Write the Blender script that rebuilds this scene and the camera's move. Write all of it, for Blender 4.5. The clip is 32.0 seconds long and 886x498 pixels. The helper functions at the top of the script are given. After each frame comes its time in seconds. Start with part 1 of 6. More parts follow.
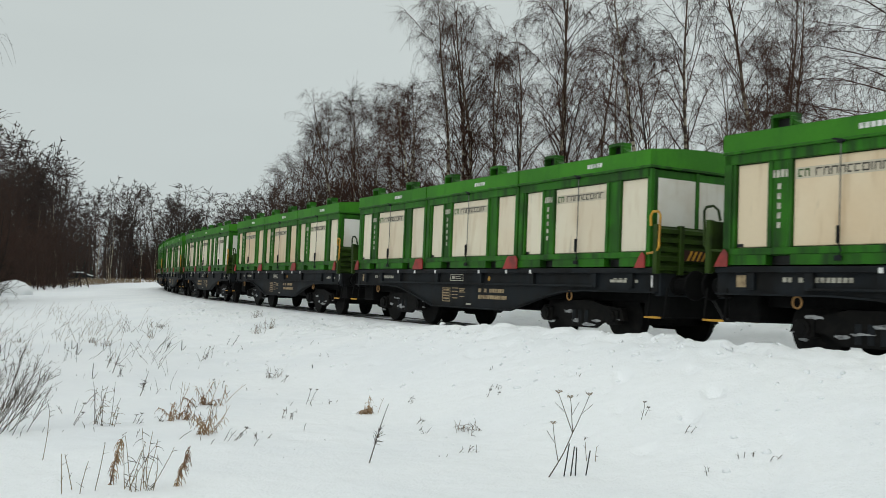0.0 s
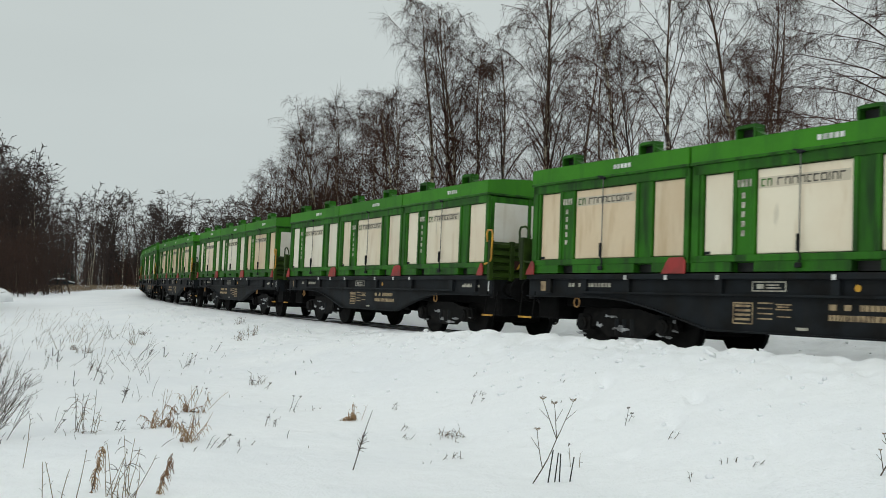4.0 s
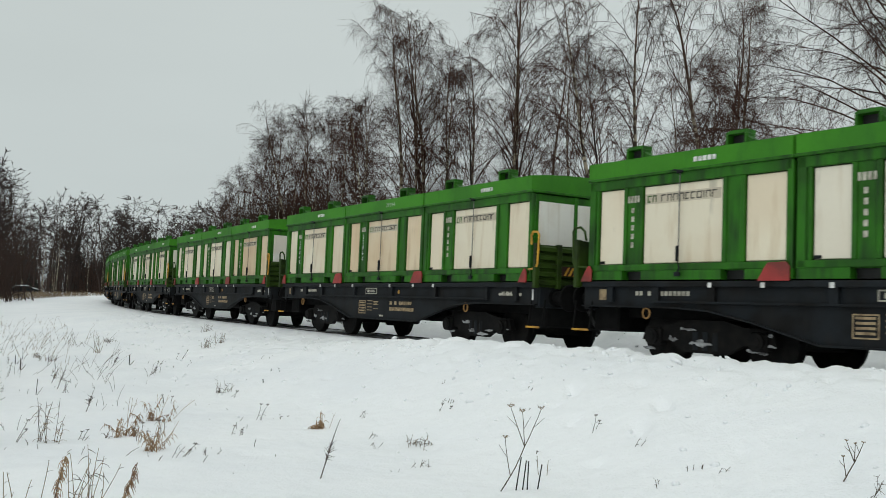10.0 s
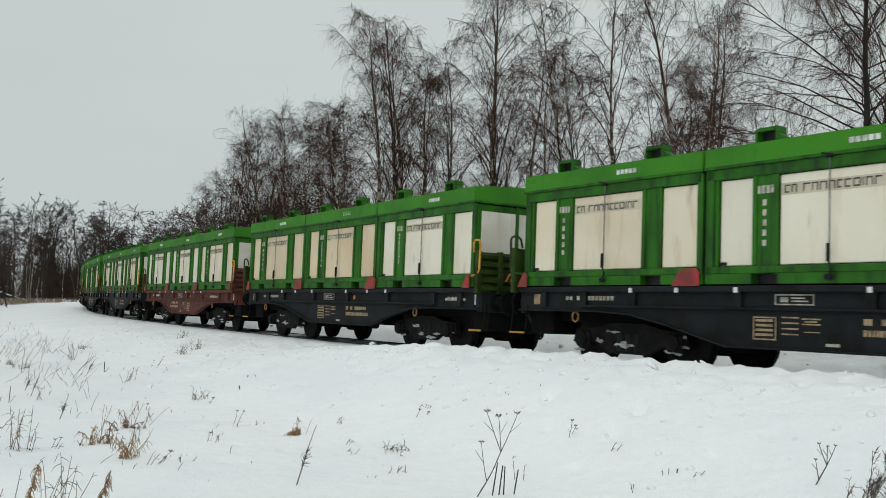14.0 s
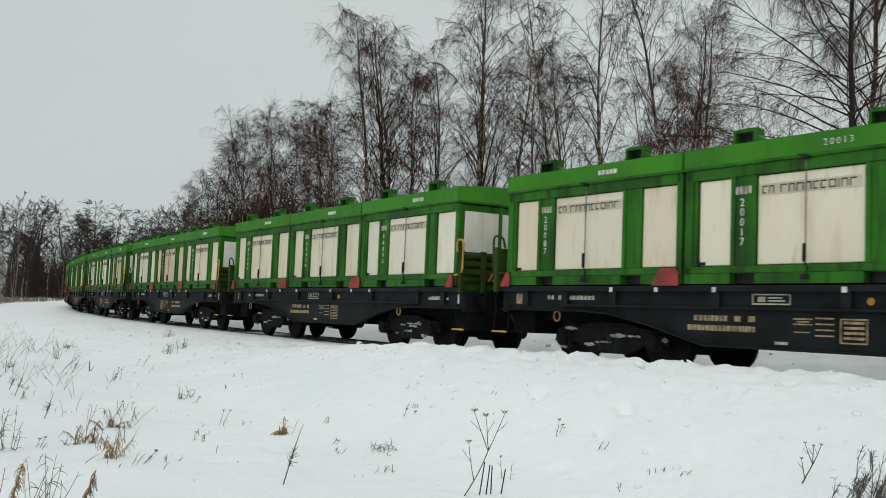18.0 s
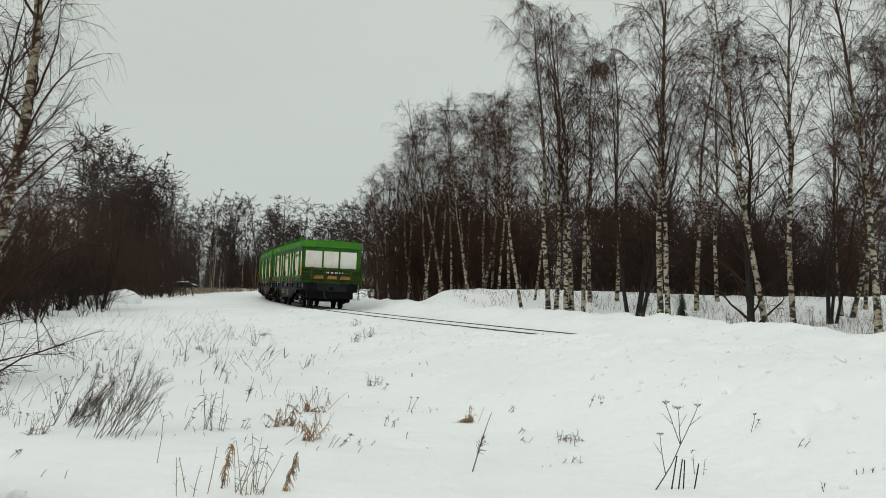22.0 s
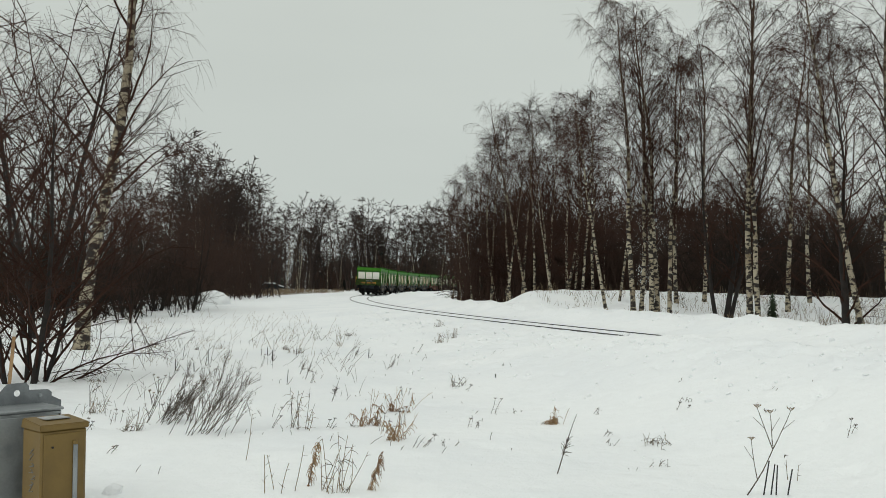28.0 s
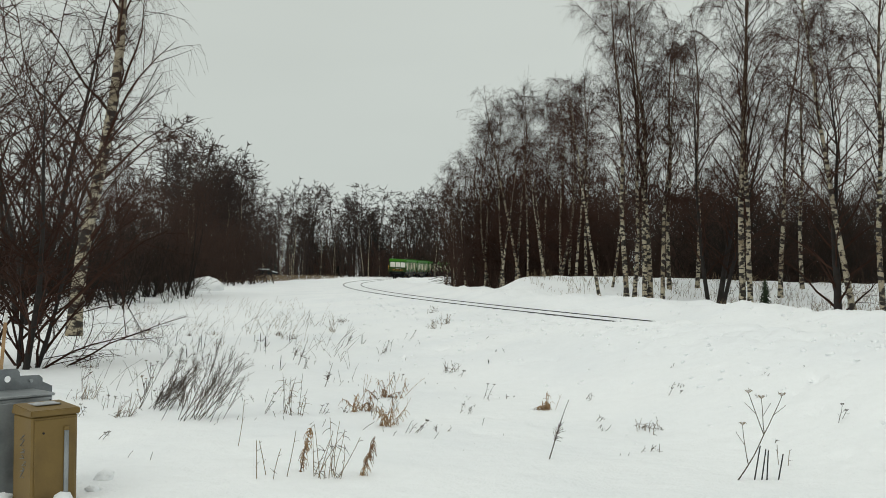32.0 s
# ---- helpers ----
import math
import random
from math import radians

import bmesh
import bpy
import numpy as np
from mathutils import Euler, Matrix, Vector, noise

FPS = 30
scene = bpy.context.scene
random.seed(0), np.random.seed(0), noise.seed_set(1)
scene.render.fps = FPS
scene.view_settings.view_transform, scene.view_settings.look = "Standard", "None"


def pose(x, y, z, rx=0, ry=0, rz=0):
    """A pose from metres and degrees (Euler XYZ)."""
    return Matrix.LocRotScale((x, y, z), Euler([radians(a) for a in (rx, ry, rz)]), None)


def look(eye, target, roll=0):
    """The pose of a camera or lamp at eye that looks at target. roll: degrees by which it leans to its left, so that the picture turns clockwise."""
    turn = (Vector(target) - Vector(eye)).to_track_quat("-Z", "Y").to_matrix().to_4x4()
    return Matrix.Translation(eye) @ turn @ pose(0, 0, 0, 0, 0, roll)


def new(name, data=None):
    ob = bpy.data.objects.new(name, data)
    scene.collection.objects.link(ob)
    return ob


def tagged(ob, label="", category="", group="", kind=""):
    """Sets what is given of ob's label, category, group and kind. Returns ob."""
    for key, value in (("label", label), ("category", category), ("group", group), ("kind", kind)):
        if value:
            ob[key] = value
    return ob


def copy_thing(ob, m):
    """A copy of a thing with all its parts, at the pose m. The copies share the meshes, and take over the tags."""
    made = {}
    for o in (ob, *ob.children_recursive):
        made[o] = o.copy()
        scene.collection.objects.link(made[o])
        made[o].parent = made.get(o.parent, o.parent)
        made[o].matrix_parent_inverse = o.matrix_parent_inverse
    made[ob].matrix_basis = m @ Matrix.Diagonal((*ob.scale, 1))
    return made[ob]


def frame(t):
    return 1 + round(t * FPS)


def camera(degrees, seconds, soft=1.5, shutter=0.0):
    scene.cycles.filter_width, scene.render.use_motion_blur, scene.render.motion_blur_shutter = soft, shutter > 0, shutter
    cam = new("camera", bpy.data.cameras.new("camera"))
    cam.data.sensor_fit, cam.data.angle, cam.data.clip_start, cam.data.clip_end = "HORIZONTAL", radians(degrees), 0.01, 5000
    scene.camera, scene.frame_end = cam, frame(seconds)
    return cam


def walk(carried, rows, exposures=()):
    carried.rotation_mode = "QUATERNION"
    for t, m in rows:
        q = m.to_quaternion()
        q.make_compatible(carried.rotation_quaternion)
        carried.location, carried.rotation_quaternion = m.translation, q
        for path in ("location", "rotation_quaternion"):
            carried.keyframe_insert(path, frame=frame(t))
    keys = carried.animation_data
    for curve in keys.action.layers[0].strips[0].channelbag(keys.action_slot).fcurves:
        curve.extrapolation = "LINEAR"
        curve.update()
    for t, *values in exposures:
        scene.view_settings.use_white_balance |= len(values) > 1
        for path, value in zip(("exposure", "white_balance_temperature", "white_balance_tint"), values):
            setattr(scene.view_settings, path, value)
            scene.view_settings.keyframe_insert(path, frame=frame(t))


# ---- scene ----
EYE = 1.21  # the lens above the rail head; z = 0 is the rail head


def held(x, y, z, yaw, pitch, roll):
    """The hand-held camera: a small shift from where it stands, degrees to the left of +y and up, and its lean."""
    a, b, eye = radians(yaw), radians(pitch), Vector((x, y, EYE + z))
    return look(eye, eye + Vector((-math.sin(a) * math.cos(b), math.cos(a) * math.cos(b), math.sin(b))), roll)


PATH = [
    (0.0, held(-0.015, 0.006, -0.002, -0.455, 1.647, 0.427)),
    (0.5, held(-0.016, 0.002, -0.003, -0.492, 1.710, 0.493)),
    (1.0, held(-0.019, -0.002, -0.002, -0.677, 1.896, 0.434)),
    (1.5, held(-0.021, -0.005, -0.004, -0.869, 2.170, 0.469)),
    (2.0, held(-0.017, -0.005, -0.007, -0.958, 2.292, 0.544)),
    (2.5, held(-0.015, -0.002, -0.006, -1.198, 2.345, 0.511)),
    (3.0, held(-0.020, -0.000, -0.006, -1.363, 2.254, 0.436)),
    (3.5, held(-0.020, 0.004, -0.005, -1.404, 2.154, 0.424)),
    (5.5, held(-0.015, 0.012, -0.006, -1.853, 1.858, 0.430)),
    (6.0, held(-0.013, 0.014, -0.005, -2.149, 1.905, 0.452)),
    (6.5, held(-0.014, 0.014, -0.005, -2.445, 1.993, 0.449)),
    (7.0, held(-0.015, 0.010, -0.004, -2.568, 2.078, 0.431)),
    (7.5, held(-0.015, 0.009, -0.003, -2.773, 2.282, 0.432)),
    (8.0, held(-0.015, 0.006, 0.001, -2.953, 2.452, 0.393)),
    (8.5, held(-0.016, 0.011, 0.003, -3.088, 2.490, 0.449)),
    (9.0, held(-0.017, 0.010, 0.001, -3.153, 2.397, 0.402)),
    (9.5, held(-0.019, 0.007, 0.001, -3.265, 2.446, 0.442)),
    (10.0, held(-0.016, 0.008, 0.001, -3.305, 2.496, 0.491)),
    (10.5, held(-0.014, 0.009, 0.002, -3.461, 2.571, 0.438)),
    (11.0, held(-0.010, 0.009, 0.003, -3.703, 2.548, 0.429)),
    (11.5, held(-0.008, 0.003, 0.003, -3.661, 2.496, 0.433)),
    (12.0, held(-0.003, -0.002, 0.002, -3.757, 2.524, 0.400)),
    (12.5, held(-0.001, 0.001, 0.003, -4.089, 2.613, 0.467)),
    (13.0, held(0.000, 0.000, -0.000, -4.243, 2.625, 0.459)),
    (13.5, held(0.001, -0.002, 0.002, -4.407, 2.722, 0.441)),
    (14.0, held(0.002, -0.003, 0.002, -4.616, 2.833, 0.355)),
    (14.5, held(0.005, 0.002, 0.004, -4.751, 2.907, 0.494)),
    (15.0, held(0.004, 0.004, 0.004, -4.897, 2.875, 0.425)),
    (15.5, held(0.005, 0.004, 0.005, -5.048, 2.874, 0.382)),
    (17.5, held(0.003, 0.011, 0.001, -5.292, 2.868, 0.472)),
    (18.0, held(-0.001, 0.012, -0.002, -5.392, 2.809, 0.443)),
    (18.5, held(-0.009, 0.011, -0.004, -5.268, 2.756, 0.518)),
    (19.0, held(-0.025, 0.012, -0.004, -4.614, 2.653, 0.502)),
    (19.5, held(-0.043, 0.013, -0.007, -3.337, 2.576, 0.478)),
    (20.0, held(-0.059, 0.014, -0.008, -1.431, 2.503, 0.367)),
    (20.5, held(-0.071, 0.017, -0.006, 0.390, 2.384, 0.491)),
    (21.0, held(-0.078, 0.017, -0.005, 2.158, 2.266, 0.489)),
    (21.5, held(-0.087, 0.015, -0.006, 3.546, 2.196, 0.527)),
    (22.0, held(-0.090, 0.013, -0.009, 5.243, 2.166, 0.396)),
    (22.5, held(-0.091, 0.010, -0.009, 6.390, 2.233, 0.407)),
    (23.0, held(-0.095, 0.011, -0.010, 7.489, 2.176, 0.435)),
    (23.5, held(-0.093, 0.006, -0.009, 8.355, 2.209, 0.423)),
    (24.0, held(-0.091, 0.008, -0.008, 8.867, 2.281, 0.413)),
    (24.5, held(-0.093, 0.012, -0.009, 9.260, 2.346, 0.406)),
    (25.0, held(-0.094, 0.016, -0.011, 9.586, 2.365, 0.402)),
    (25.5, held(-0.092, 0.018, -0.012, 9.829, 2.353, 0.369)),
    (27.5, held(-0.102, 0.029, -0.013, 10.212, 2.201, 0.388)),
    (28.0, held(-0.099, 0.032, -0.015, 10.228, 2.199, 0.333)),
    (28.5, held(-0.097, 0.037, -0.017, 10.174, 2.128, 0.335)),
    (29.0, held(-0.098, 0.037, -0.018, 10.177, 2.021, 0.360)),
    (29.5, held(-0.098, 0.036, -0.015, 10.174, 1.969, 0.375)),
    (30.0, held(-0.098, 0.038, -0.016, 10.164, 1.888, 0.373)),
    (30.5, held(-0.097, 0.042, -0.017, 10.123, 1.817, 0.311)),
    (31.0, held(-0.092, 0.049, -0.017, 10.023, 1.659, 0.331)),
    (31.5, held(-0.089, 0.050, -0.019, 9.941, 1.472, 0.365)),
    (32.0, held(-0.088, 0.051, -0.019, 9.849, 1.367, 0.340)),
]

cam = camera(50, 32.0, soft=0.55, shutter=0.1)
walk(cam, PATH, [(0.0, 0.0, 6390, 5), (18.5, 0.0, 6390, 5), (22.0, 0.0, 6690, 4), (32.0, 0.0, 6690, 4)])

# ---- light: a closed winter overcast ----
world = bpy.data.worlds.new("overcast")
scene.world = world
world.use_nodes = True
wn, wl = world.node_tree.nodes, world.node_tree.links
wn.clear()
SUN_EL, SUN_AZ = 16.0, 200.0
w_out, w_bg = wn.new("ShaderNodeOutputWorld"), wn.new("ShaderNodeBackground")
w_sky = wn.new("ShaderNodeTexSky")
w_sky.sky_type, w_sky.sun_disc = "NISHITA", False
w_sky.sun_elevation, w_sky.sun_rotation = radians(SUN_EL), radians(SUN_AZ)
w_hsv = wn.new("ShaderNodeHueSaturation")
w_hsv.inputs["Saturation"].default_value, w_hsv.inputs["Value"].default_value = 0.12, 0.09
w_co, w_sep, w_ramp = wn.new("ShaderNodeTexCoord"), wn.new("ShaderNodeSeparateXYZ"), wn.new("ShaderNodeValToRGB")
w_noise, w_mix, w_cloud = wn.new("ShaderNodeTexNoise"), wn.new("ShaderNodeMix"), wn.new("ShaderNodeMapRange")
w_noise.inputs["Scale"].default_value, w_noise.inputs["Detail"].default_value = 2.2, 5.0
w_map = wn.new("ShaderNodeMapping")
w_map.inputs["Scale"].default_value = (1, 1, 3.5)
w_cloud.inputs["To Min"].default_value, w_cloud.inputs["To Max"].default_value = 0.93, 1.07
w_ramp.color_ramp.elements[0].position, w_ramp.color_ramp.elements[0].color = 0.0, (0.545, 0.585, 0.590, 1)
w_ramp.color_ramp.elements[1].position, w_ramp.color_ramp.elements[1].color = 1.0, (0.98, 1.0, 1.0, 1)
w_mid = w_ramp.color_ramp.elements.new(0.30)
w_mid.color = (0.610, 0.645, 0.640, 1)
w_mul = wn.new("ShaderNodeVectorMath")
w_mul.operation = "SCALE"
w_mix.data_type, w_mix.inputs["Factor"].default_value = "RGBA", 0.12
wl.new(w_co.outputs["Generated"], w_sep.inputs[0])
wl.new(w_sep.outputs["Z"], w_ramp.inputs[0])
wl.new(w_co.outputs["Generated"], w_map.inputs[0])
wl.new(w_map.outputs[0], w_noise.inputs["Vector"])
wl.new(w_noise.outputs["Fac"], w_cloud.inputs["Value"])
wl.new(w_ramp.outputs[0], w_mul.inputs[0])
wl.new(w_cloud.outputs[0], w_mul.inputs["Scale"])
wl.new(w_sky.outputs[0], w_hsv.inputs["Color"])
wl.new(w_mul.outputs[0], w_mix.inputs["A"])
wl.new(w_hsv.outputs[0], w_mix.inputs["B"])
wl.new(w_mix.outputs["Result"], w_bg.inputs["Color"])
w_bg.inputs["Strength"].default_value = 1.0
wl.new(w_bg.outputs[0], w_out.inputs[0])

sun = new("sun", bpy.data.lights.new("sun", "SUN"))
sun.data.energy, sun.data.angle, sun.data.color = 0.5, radians(40), (1.0, 0.97, 0.93)
sun.rotation_euler = (radians(90 - SUN_EL - 20), 0, radians(180 - SUN_AZ))


# ---- materials ----
def mat(name, colour, rough=0.6, metal=0.0, vary=0.15, scale=4.0, bump=0.0, fine=60.0, second=None, amount=0.5, spec=0.4, hue=None):
    """A procedural surface: colour with broad stains (towards second) and fine grain, and relief."""
    m = bpy.data.materials.new(name)
    m.use_nodes = True
    n, l = m.node_tree.nodes, m.node_tree.links
    b = n["Principled BSDF"]
    b.inputs["Roughness"].default_value, b.inputs["Metallic"].default_value = rough, metal
    b.inputs["Specular IOR Level"].default_value = spec
    co = n.new("ShaderNodeTexCoord")
    big, small = n.new("ShaderNodeTexNoise"), n.new("ShaderNodeTexNoise")
    big.inputs["Scale"].default_value, big.inputs["Detail"].default_value = scale, 6.0
    small.inputs["Scale"].default_value, small.inputs["Detail"].default_value = fine, 3.0
    info = n.new("ShaderNodeObjectInfo")
    shift = n.new("ShaderNodeVectorMath")
    shift.operation = "MULTIPLY_ADD"
    shift.inputs[1].default_value = (1, 1, 1)
    l.new(co.outputs["Object"], shift.inputs[0])
    off = n.new("ShaderNodeCombineXYZ")
    ten = n.new("ShaderNodeMath")
    ten.operation, ten.inputs[1].default_value = "MULTIPLY", 37.0
    l.new(info.outputs["Random"], ten.inputs[0])
    for k in range(3):
        l.new(ten.outputs[0], off.inputs[k])
    l.new(off.outputs[0], shift.inputs[2])
    l.new(shift.outputs[0], big.inputs["Vector"])
    l.new(shift.outputs[0], small.inputs["Vector"])
    ramp = n.new("ShaderNodeValToRGB")
    second = second or tuple(c * 0.55 for c in colour)
    ramp.color_ramp.elements[0].position, ramp.color_ramp.elements[0].color = 0.5 - 0.3 * amount, (*second, 1)
    ramp.color_ramp.elements[1].position, ramp.color_ramp.elements[1].color = 0.62 - 0.1 * amount, (*colour, 1)
    l.new(big.outputs["Fac"], ramp.inputs[0])
    grain = n.new("ShaderNodeMapRange")
    grain.inputs["To Min"].default_value, grain.inputs["To Max"].default_value = 1 - vary, 1 + vary
    l.new(small.outputs["Fac"], grain.inputs["Value"])
    mul = n.new("ShaderNodeVectorMath")
    mul.operation = "SCALE"
    l.new(ramp.outputs[0], mul.inputs[0])
    l.new(grain.outputs[0], mul.inputs["Scale"])
    l.new(mul.outputs[0], b.inputs["Base Color"])
    if bump:
        bp = n.new("ShaderNodeBump")
        bp.inputs["Strength"].default_value, bp.inputs["Distance"].default_value = 1.0, bump
        l.new(small.outputs["Fac"], bp.inputs["Height"])
        l.new(bp.outputs[0], b.inputs["Normal"])
    return m


def snow_material():
    m = mat("snow", (0.90, 0.915, 0.93), 0.75, 0, 0.03, 0.35, 0.012, 9.0, (0.85, 0.87, 0.895), 0.5, 0.25)
    n, l = m.node_tree.nodes, m.node_tree.links
    b = n["Principled BSDF"]
    co = n.new("ShaderNodeTexCoord")
    lump, crust = n.new("ShaderNodeTexNoise"), n.new("ShaderNodeTexNoise")
    lump.inputs["Scale"].default_value, lump.inputs["Detail"].default_value = 2.5, 8.0
    crust.inputs["Scale"].default_value, crust.inputs["Detail"].default_value = 35.0, 4.0
    l.new(co.outputs["Object"], lump.inputs["Vector"])
    l.new(co.outputs["Object"], crust.inputs["Vector"])
    add = n.new("ShaderNodeMath")
    add.operation = "MULTIPLY_ADD"
    add.inputs[1].default_value = 0.19
    l.new(crust.outputs["Fac"], add.inputs[0])
    l.new(lump.outputs["Fac"], add.inputs[2])
    bp = n.new("ShaderNodeBump")
    bp.inputs["Strength"].default_value, bp.inputs["Distance"].default_value = 0.62, 0.115
    l.new(add.outputs[0], bp.inputs["Height"])
    l.new(bp.outputs[0], b.inputs["Normal"])
    return m


def birch_bark_material():
    m = mat("birch_bark", (0.40, 0.355, 0.27), 0.8, 0, 0.2, 1.2, 0.004, 30.0, (0.22, 0.17, 0.11), 0.7, 0.2)
    n, l = m.node_tree.nodes, m.node_tree.links
    b = n["Principled BSDF"]
    base = b.inputs["Base Color"].links[0].from_socket
    co, mp, no, rp, mx = (n.new("ShaderNode" + k) for k in ("TexCoord", "Mapping", "TexNoise", "ValToRGB", "Mix"))
    mp.inputs["Scale"].default_value = (3.5, 3.5, 7.0)
    no.inputs["Scale"].default_value, no.inputs["Detail"].default_value = 1.0, 5.0
    rp.color_ramp.elements[0].position, rp.color_ramp.elements[0].color = 0.46, (0, 0, 0, 1)
    rp.color_ramp.elements[1].position, rp.color_ramp.elements[1].color = 0.53, (1, 1, 1, 1)
    mx.data_type = "RGBA"
    mx.inputs["B"].default_value = (0.035, 0.030, 0.027, 1)
    l.new(co.outputs["Object"], mp.inputs[0])
    l.new(mp.outputs[0], no.inputs["Vector"])
    l.new(no.outputs["Fac"], rp.inputs[0])
    l.new(rp.outputs[0], mx.inputs["Factor"])
    l.new(base, mx.inputs["A"])
    # the young wood at the top is brown, not white
    sep, rg, top = n.new("ShaderNodeSeparateXYZ"), n.new("ShaderNodeMapRange"), n.new("ShaderNodeMix")
    rg.inputs["From Min"].default_value, rg.inputs["From Max"].default_value = 5.5, 12.5
    top.data_type = "RGBA"
    top.inputs["B"].default_value = (0.075, 0.045, 0.030, 1)
    l.new(co.outputs["Object"], sep.inputs[0])
    l.new(sep.outputs["Z"], rg.inputs["Value"])
    l.new(rg.outputs[0], top.inputs["Factor"])
    l.new(mx.outputs["Result"], top.inputs["A"])
    l.new(top.outputs["Result"], b.inputs["Base Color"])
    return m


SNOW = snow_material()
BARK = birch_bark_material()
DARK_BARK = mat("dark_bark", (0.022, 0.018, 0.016), 0.9, 0, 0.3, 3.0, 0.004, 40.0)
TWIG = mat("birch_twigs", (0.036, 0.018, 0.013), 0.9, 0, 0.2, 0.4, 0, 20.0, (0.066, 0.034, 0.025), 0.5, 0.1)
THICKET = mat("thicket_twigs", (0.066, 0.040, 0.031), 0.9, 0, 0.2, 0.05, 0, 20.0, (0.042, 0.029, 0.024), 0.5, 0.1)
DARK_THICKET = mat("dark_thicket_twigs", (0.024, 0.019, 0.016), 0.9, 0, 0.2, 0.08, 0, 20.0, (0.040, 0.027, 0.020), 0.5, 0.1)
FAR_WOOD = mat("far_wood", (0.052, 0.038, 0.033), 0.95, 0, 0.2, 0.03, 0, 8.0, (0.034, 0.027, 0.026), 0.5, 0.1)
NEEDLE = mat("spruce_needles", (0.020, 0.028, 0.022), 0.9, 0, 0.2, 0.2, 0, 8.0)
YOUNG_NEEDLE = mat("young_needles", (0.030, 0.050, 0.022), 0.9, 0, 0.25, 2.0, 0, 20.0)
GREEN = mat("green_paint", (0.026, 0.140, 0.006), 0.5, 0, 0.12, 1.3, 0.0012, 45.0, (0.016, 0.074, 0.005), 0.55, 0.25)
DARK_GREEN = mat("dark_green_paint", (0.027, 0.055, 0.006), 0.55, 0, 0.2, 2.0, 0.001, 50.0, (0.012, 0.022, 0.004), 0.5, 0.2)
COVER = mat("green_cover", (0.047, 0.215, 0.010), 0.55, 0, 0.08, 0.9, 0.002, 20.0, (0.036, 0.165, 0.010), 0.4, 0.25)
MAROON = mat("dark_red_plate", (0.030, 0.008, 0.006), 0.6, 0, 0.2, 6.0)
CREAM = mat("cream_panel", (0.77, 0.70, 0.55), 0.5, 0, 0.02, 0.5, 0.0012, 14.0, (0.70, 0.60, 0.45), 0.4)
CREAM_PALE = mat("pale_panel", (0.78, 0.73, 0.61), 0.5, 0, 0.02, 0.5, 0.0012, 14.0, (0.74, 0.68, 0.56), 0.4)
CREAM_OLD = mat("yellowed_panel", (0.70, 0.58, 0.41), 0.5, 0, 0.03, 0.5, 0.0012, 14.0, (0.63, 0.48, 0.31), 0.5)
WHITE_PANEL = mat("white_panel", (0.74, 0.73, 0.68), 0.55, 0, 0.03, 0.9, 0.0015, 18.0, (0.64, 0.60, 0.52), 0.3)
STEEL = mat("dark_steel", (0.012, 0.015, 0.018), 0.6, 0.0, 0.25, 2.0, 0.002, 60.0, (0.006, 0.006, 0.006), 0.5, 0.15)
BROWN_STEEL = mat("brown_steel", (0.115, 0.035, 0.025), 0.65, 0, 0.25, 2.0, 0.002, 60.0, (0.050, 0.022, 0.018), 0.5, 0.2)
GREASE = mat("greasy_iron", (0.006, 0.006, 0.006), 0.7, 0.1, 0.35, 6.0, 0.004, 50.0, (0.012, 0.011, 0.010), 0.5, 0.12)
RAIL_TOP = mat("rail_steel", (0.060, 0.055, 0.052), 0.5, 0.5, 0.2, 3.0, 0.001, 40.0)
RED = mat("red_paint", (0.33, 0.035, 0.032), 0.5, 0, 0.15, 3.0, 0.001, 50.0, (0.17, 0.03, 0.025), 0.4)
YELLOW = mat("yellow_paint", (0.62, 0.33, 0.03), 0.5, 0, 0.12, 4.0, 0.001, 50.0, (0.4, 0.2, 0.03), 0.3)
# plain black, also the shade put inside fork pockets and lifting sockets
BLACK = mat("black_and_hole_shade", (0.012, 0.012, 0.012), 0.5, 0, 0.2, 4.0)
LETTER = mat("grey_lettering", (0.50, 0.48, 0.40), 0.6, 0, 0.2, 9.0, 0, 60.0, (0.25, 0.23, 0.19), 0.5)
GOLD_LETTER = mat("ochre_lettering", (0.40, 0.30, 0.17), 0.6, 0, 0.2, 9.0, 0, 60.0, (0.2, 0.14, 0.08), 0.5)
WHITE_MARK = mat("white_mark", (0.72, 0.72, 0.70), 0.6, 0, 0.1, 8.0)
STRAW = mat("dry_straw", (0.34, 0.22, 0.115), 0.9, 0, 0.25, 3.0, 0, 60.0, (0.20, 0.11, 0.06), 0.5)
STALK = mat("dry_stalk", (0.115, 0.090, 0.070), 0.9, 0, 0.25, 3.0, 0, 60.0, (0.06, 0.05, 0.045), 0.5)
SEDGE = mat("dead_grass", (0.24, 0.175, 0.105), 0.9, 0, 0.25, 0.6, 0, 60.0, (0.13, 0.10, 0.07), 0.5)
OCHRE = mat("ochre_cabinet_paint", (0.165, 0.105, 0.027), 0.5, 0, 0.08, 3.0, 0.0008, 70.0, (0.13, 0.082, 0.022), 0.4)
GALV = mat("galvanised_steel", (0.30, 0.32, 0.33), 0.45, 0.6, 0.12, 5.0, 0.0008, 60.0, (0.22, 0.235, 0.245), 0.5)


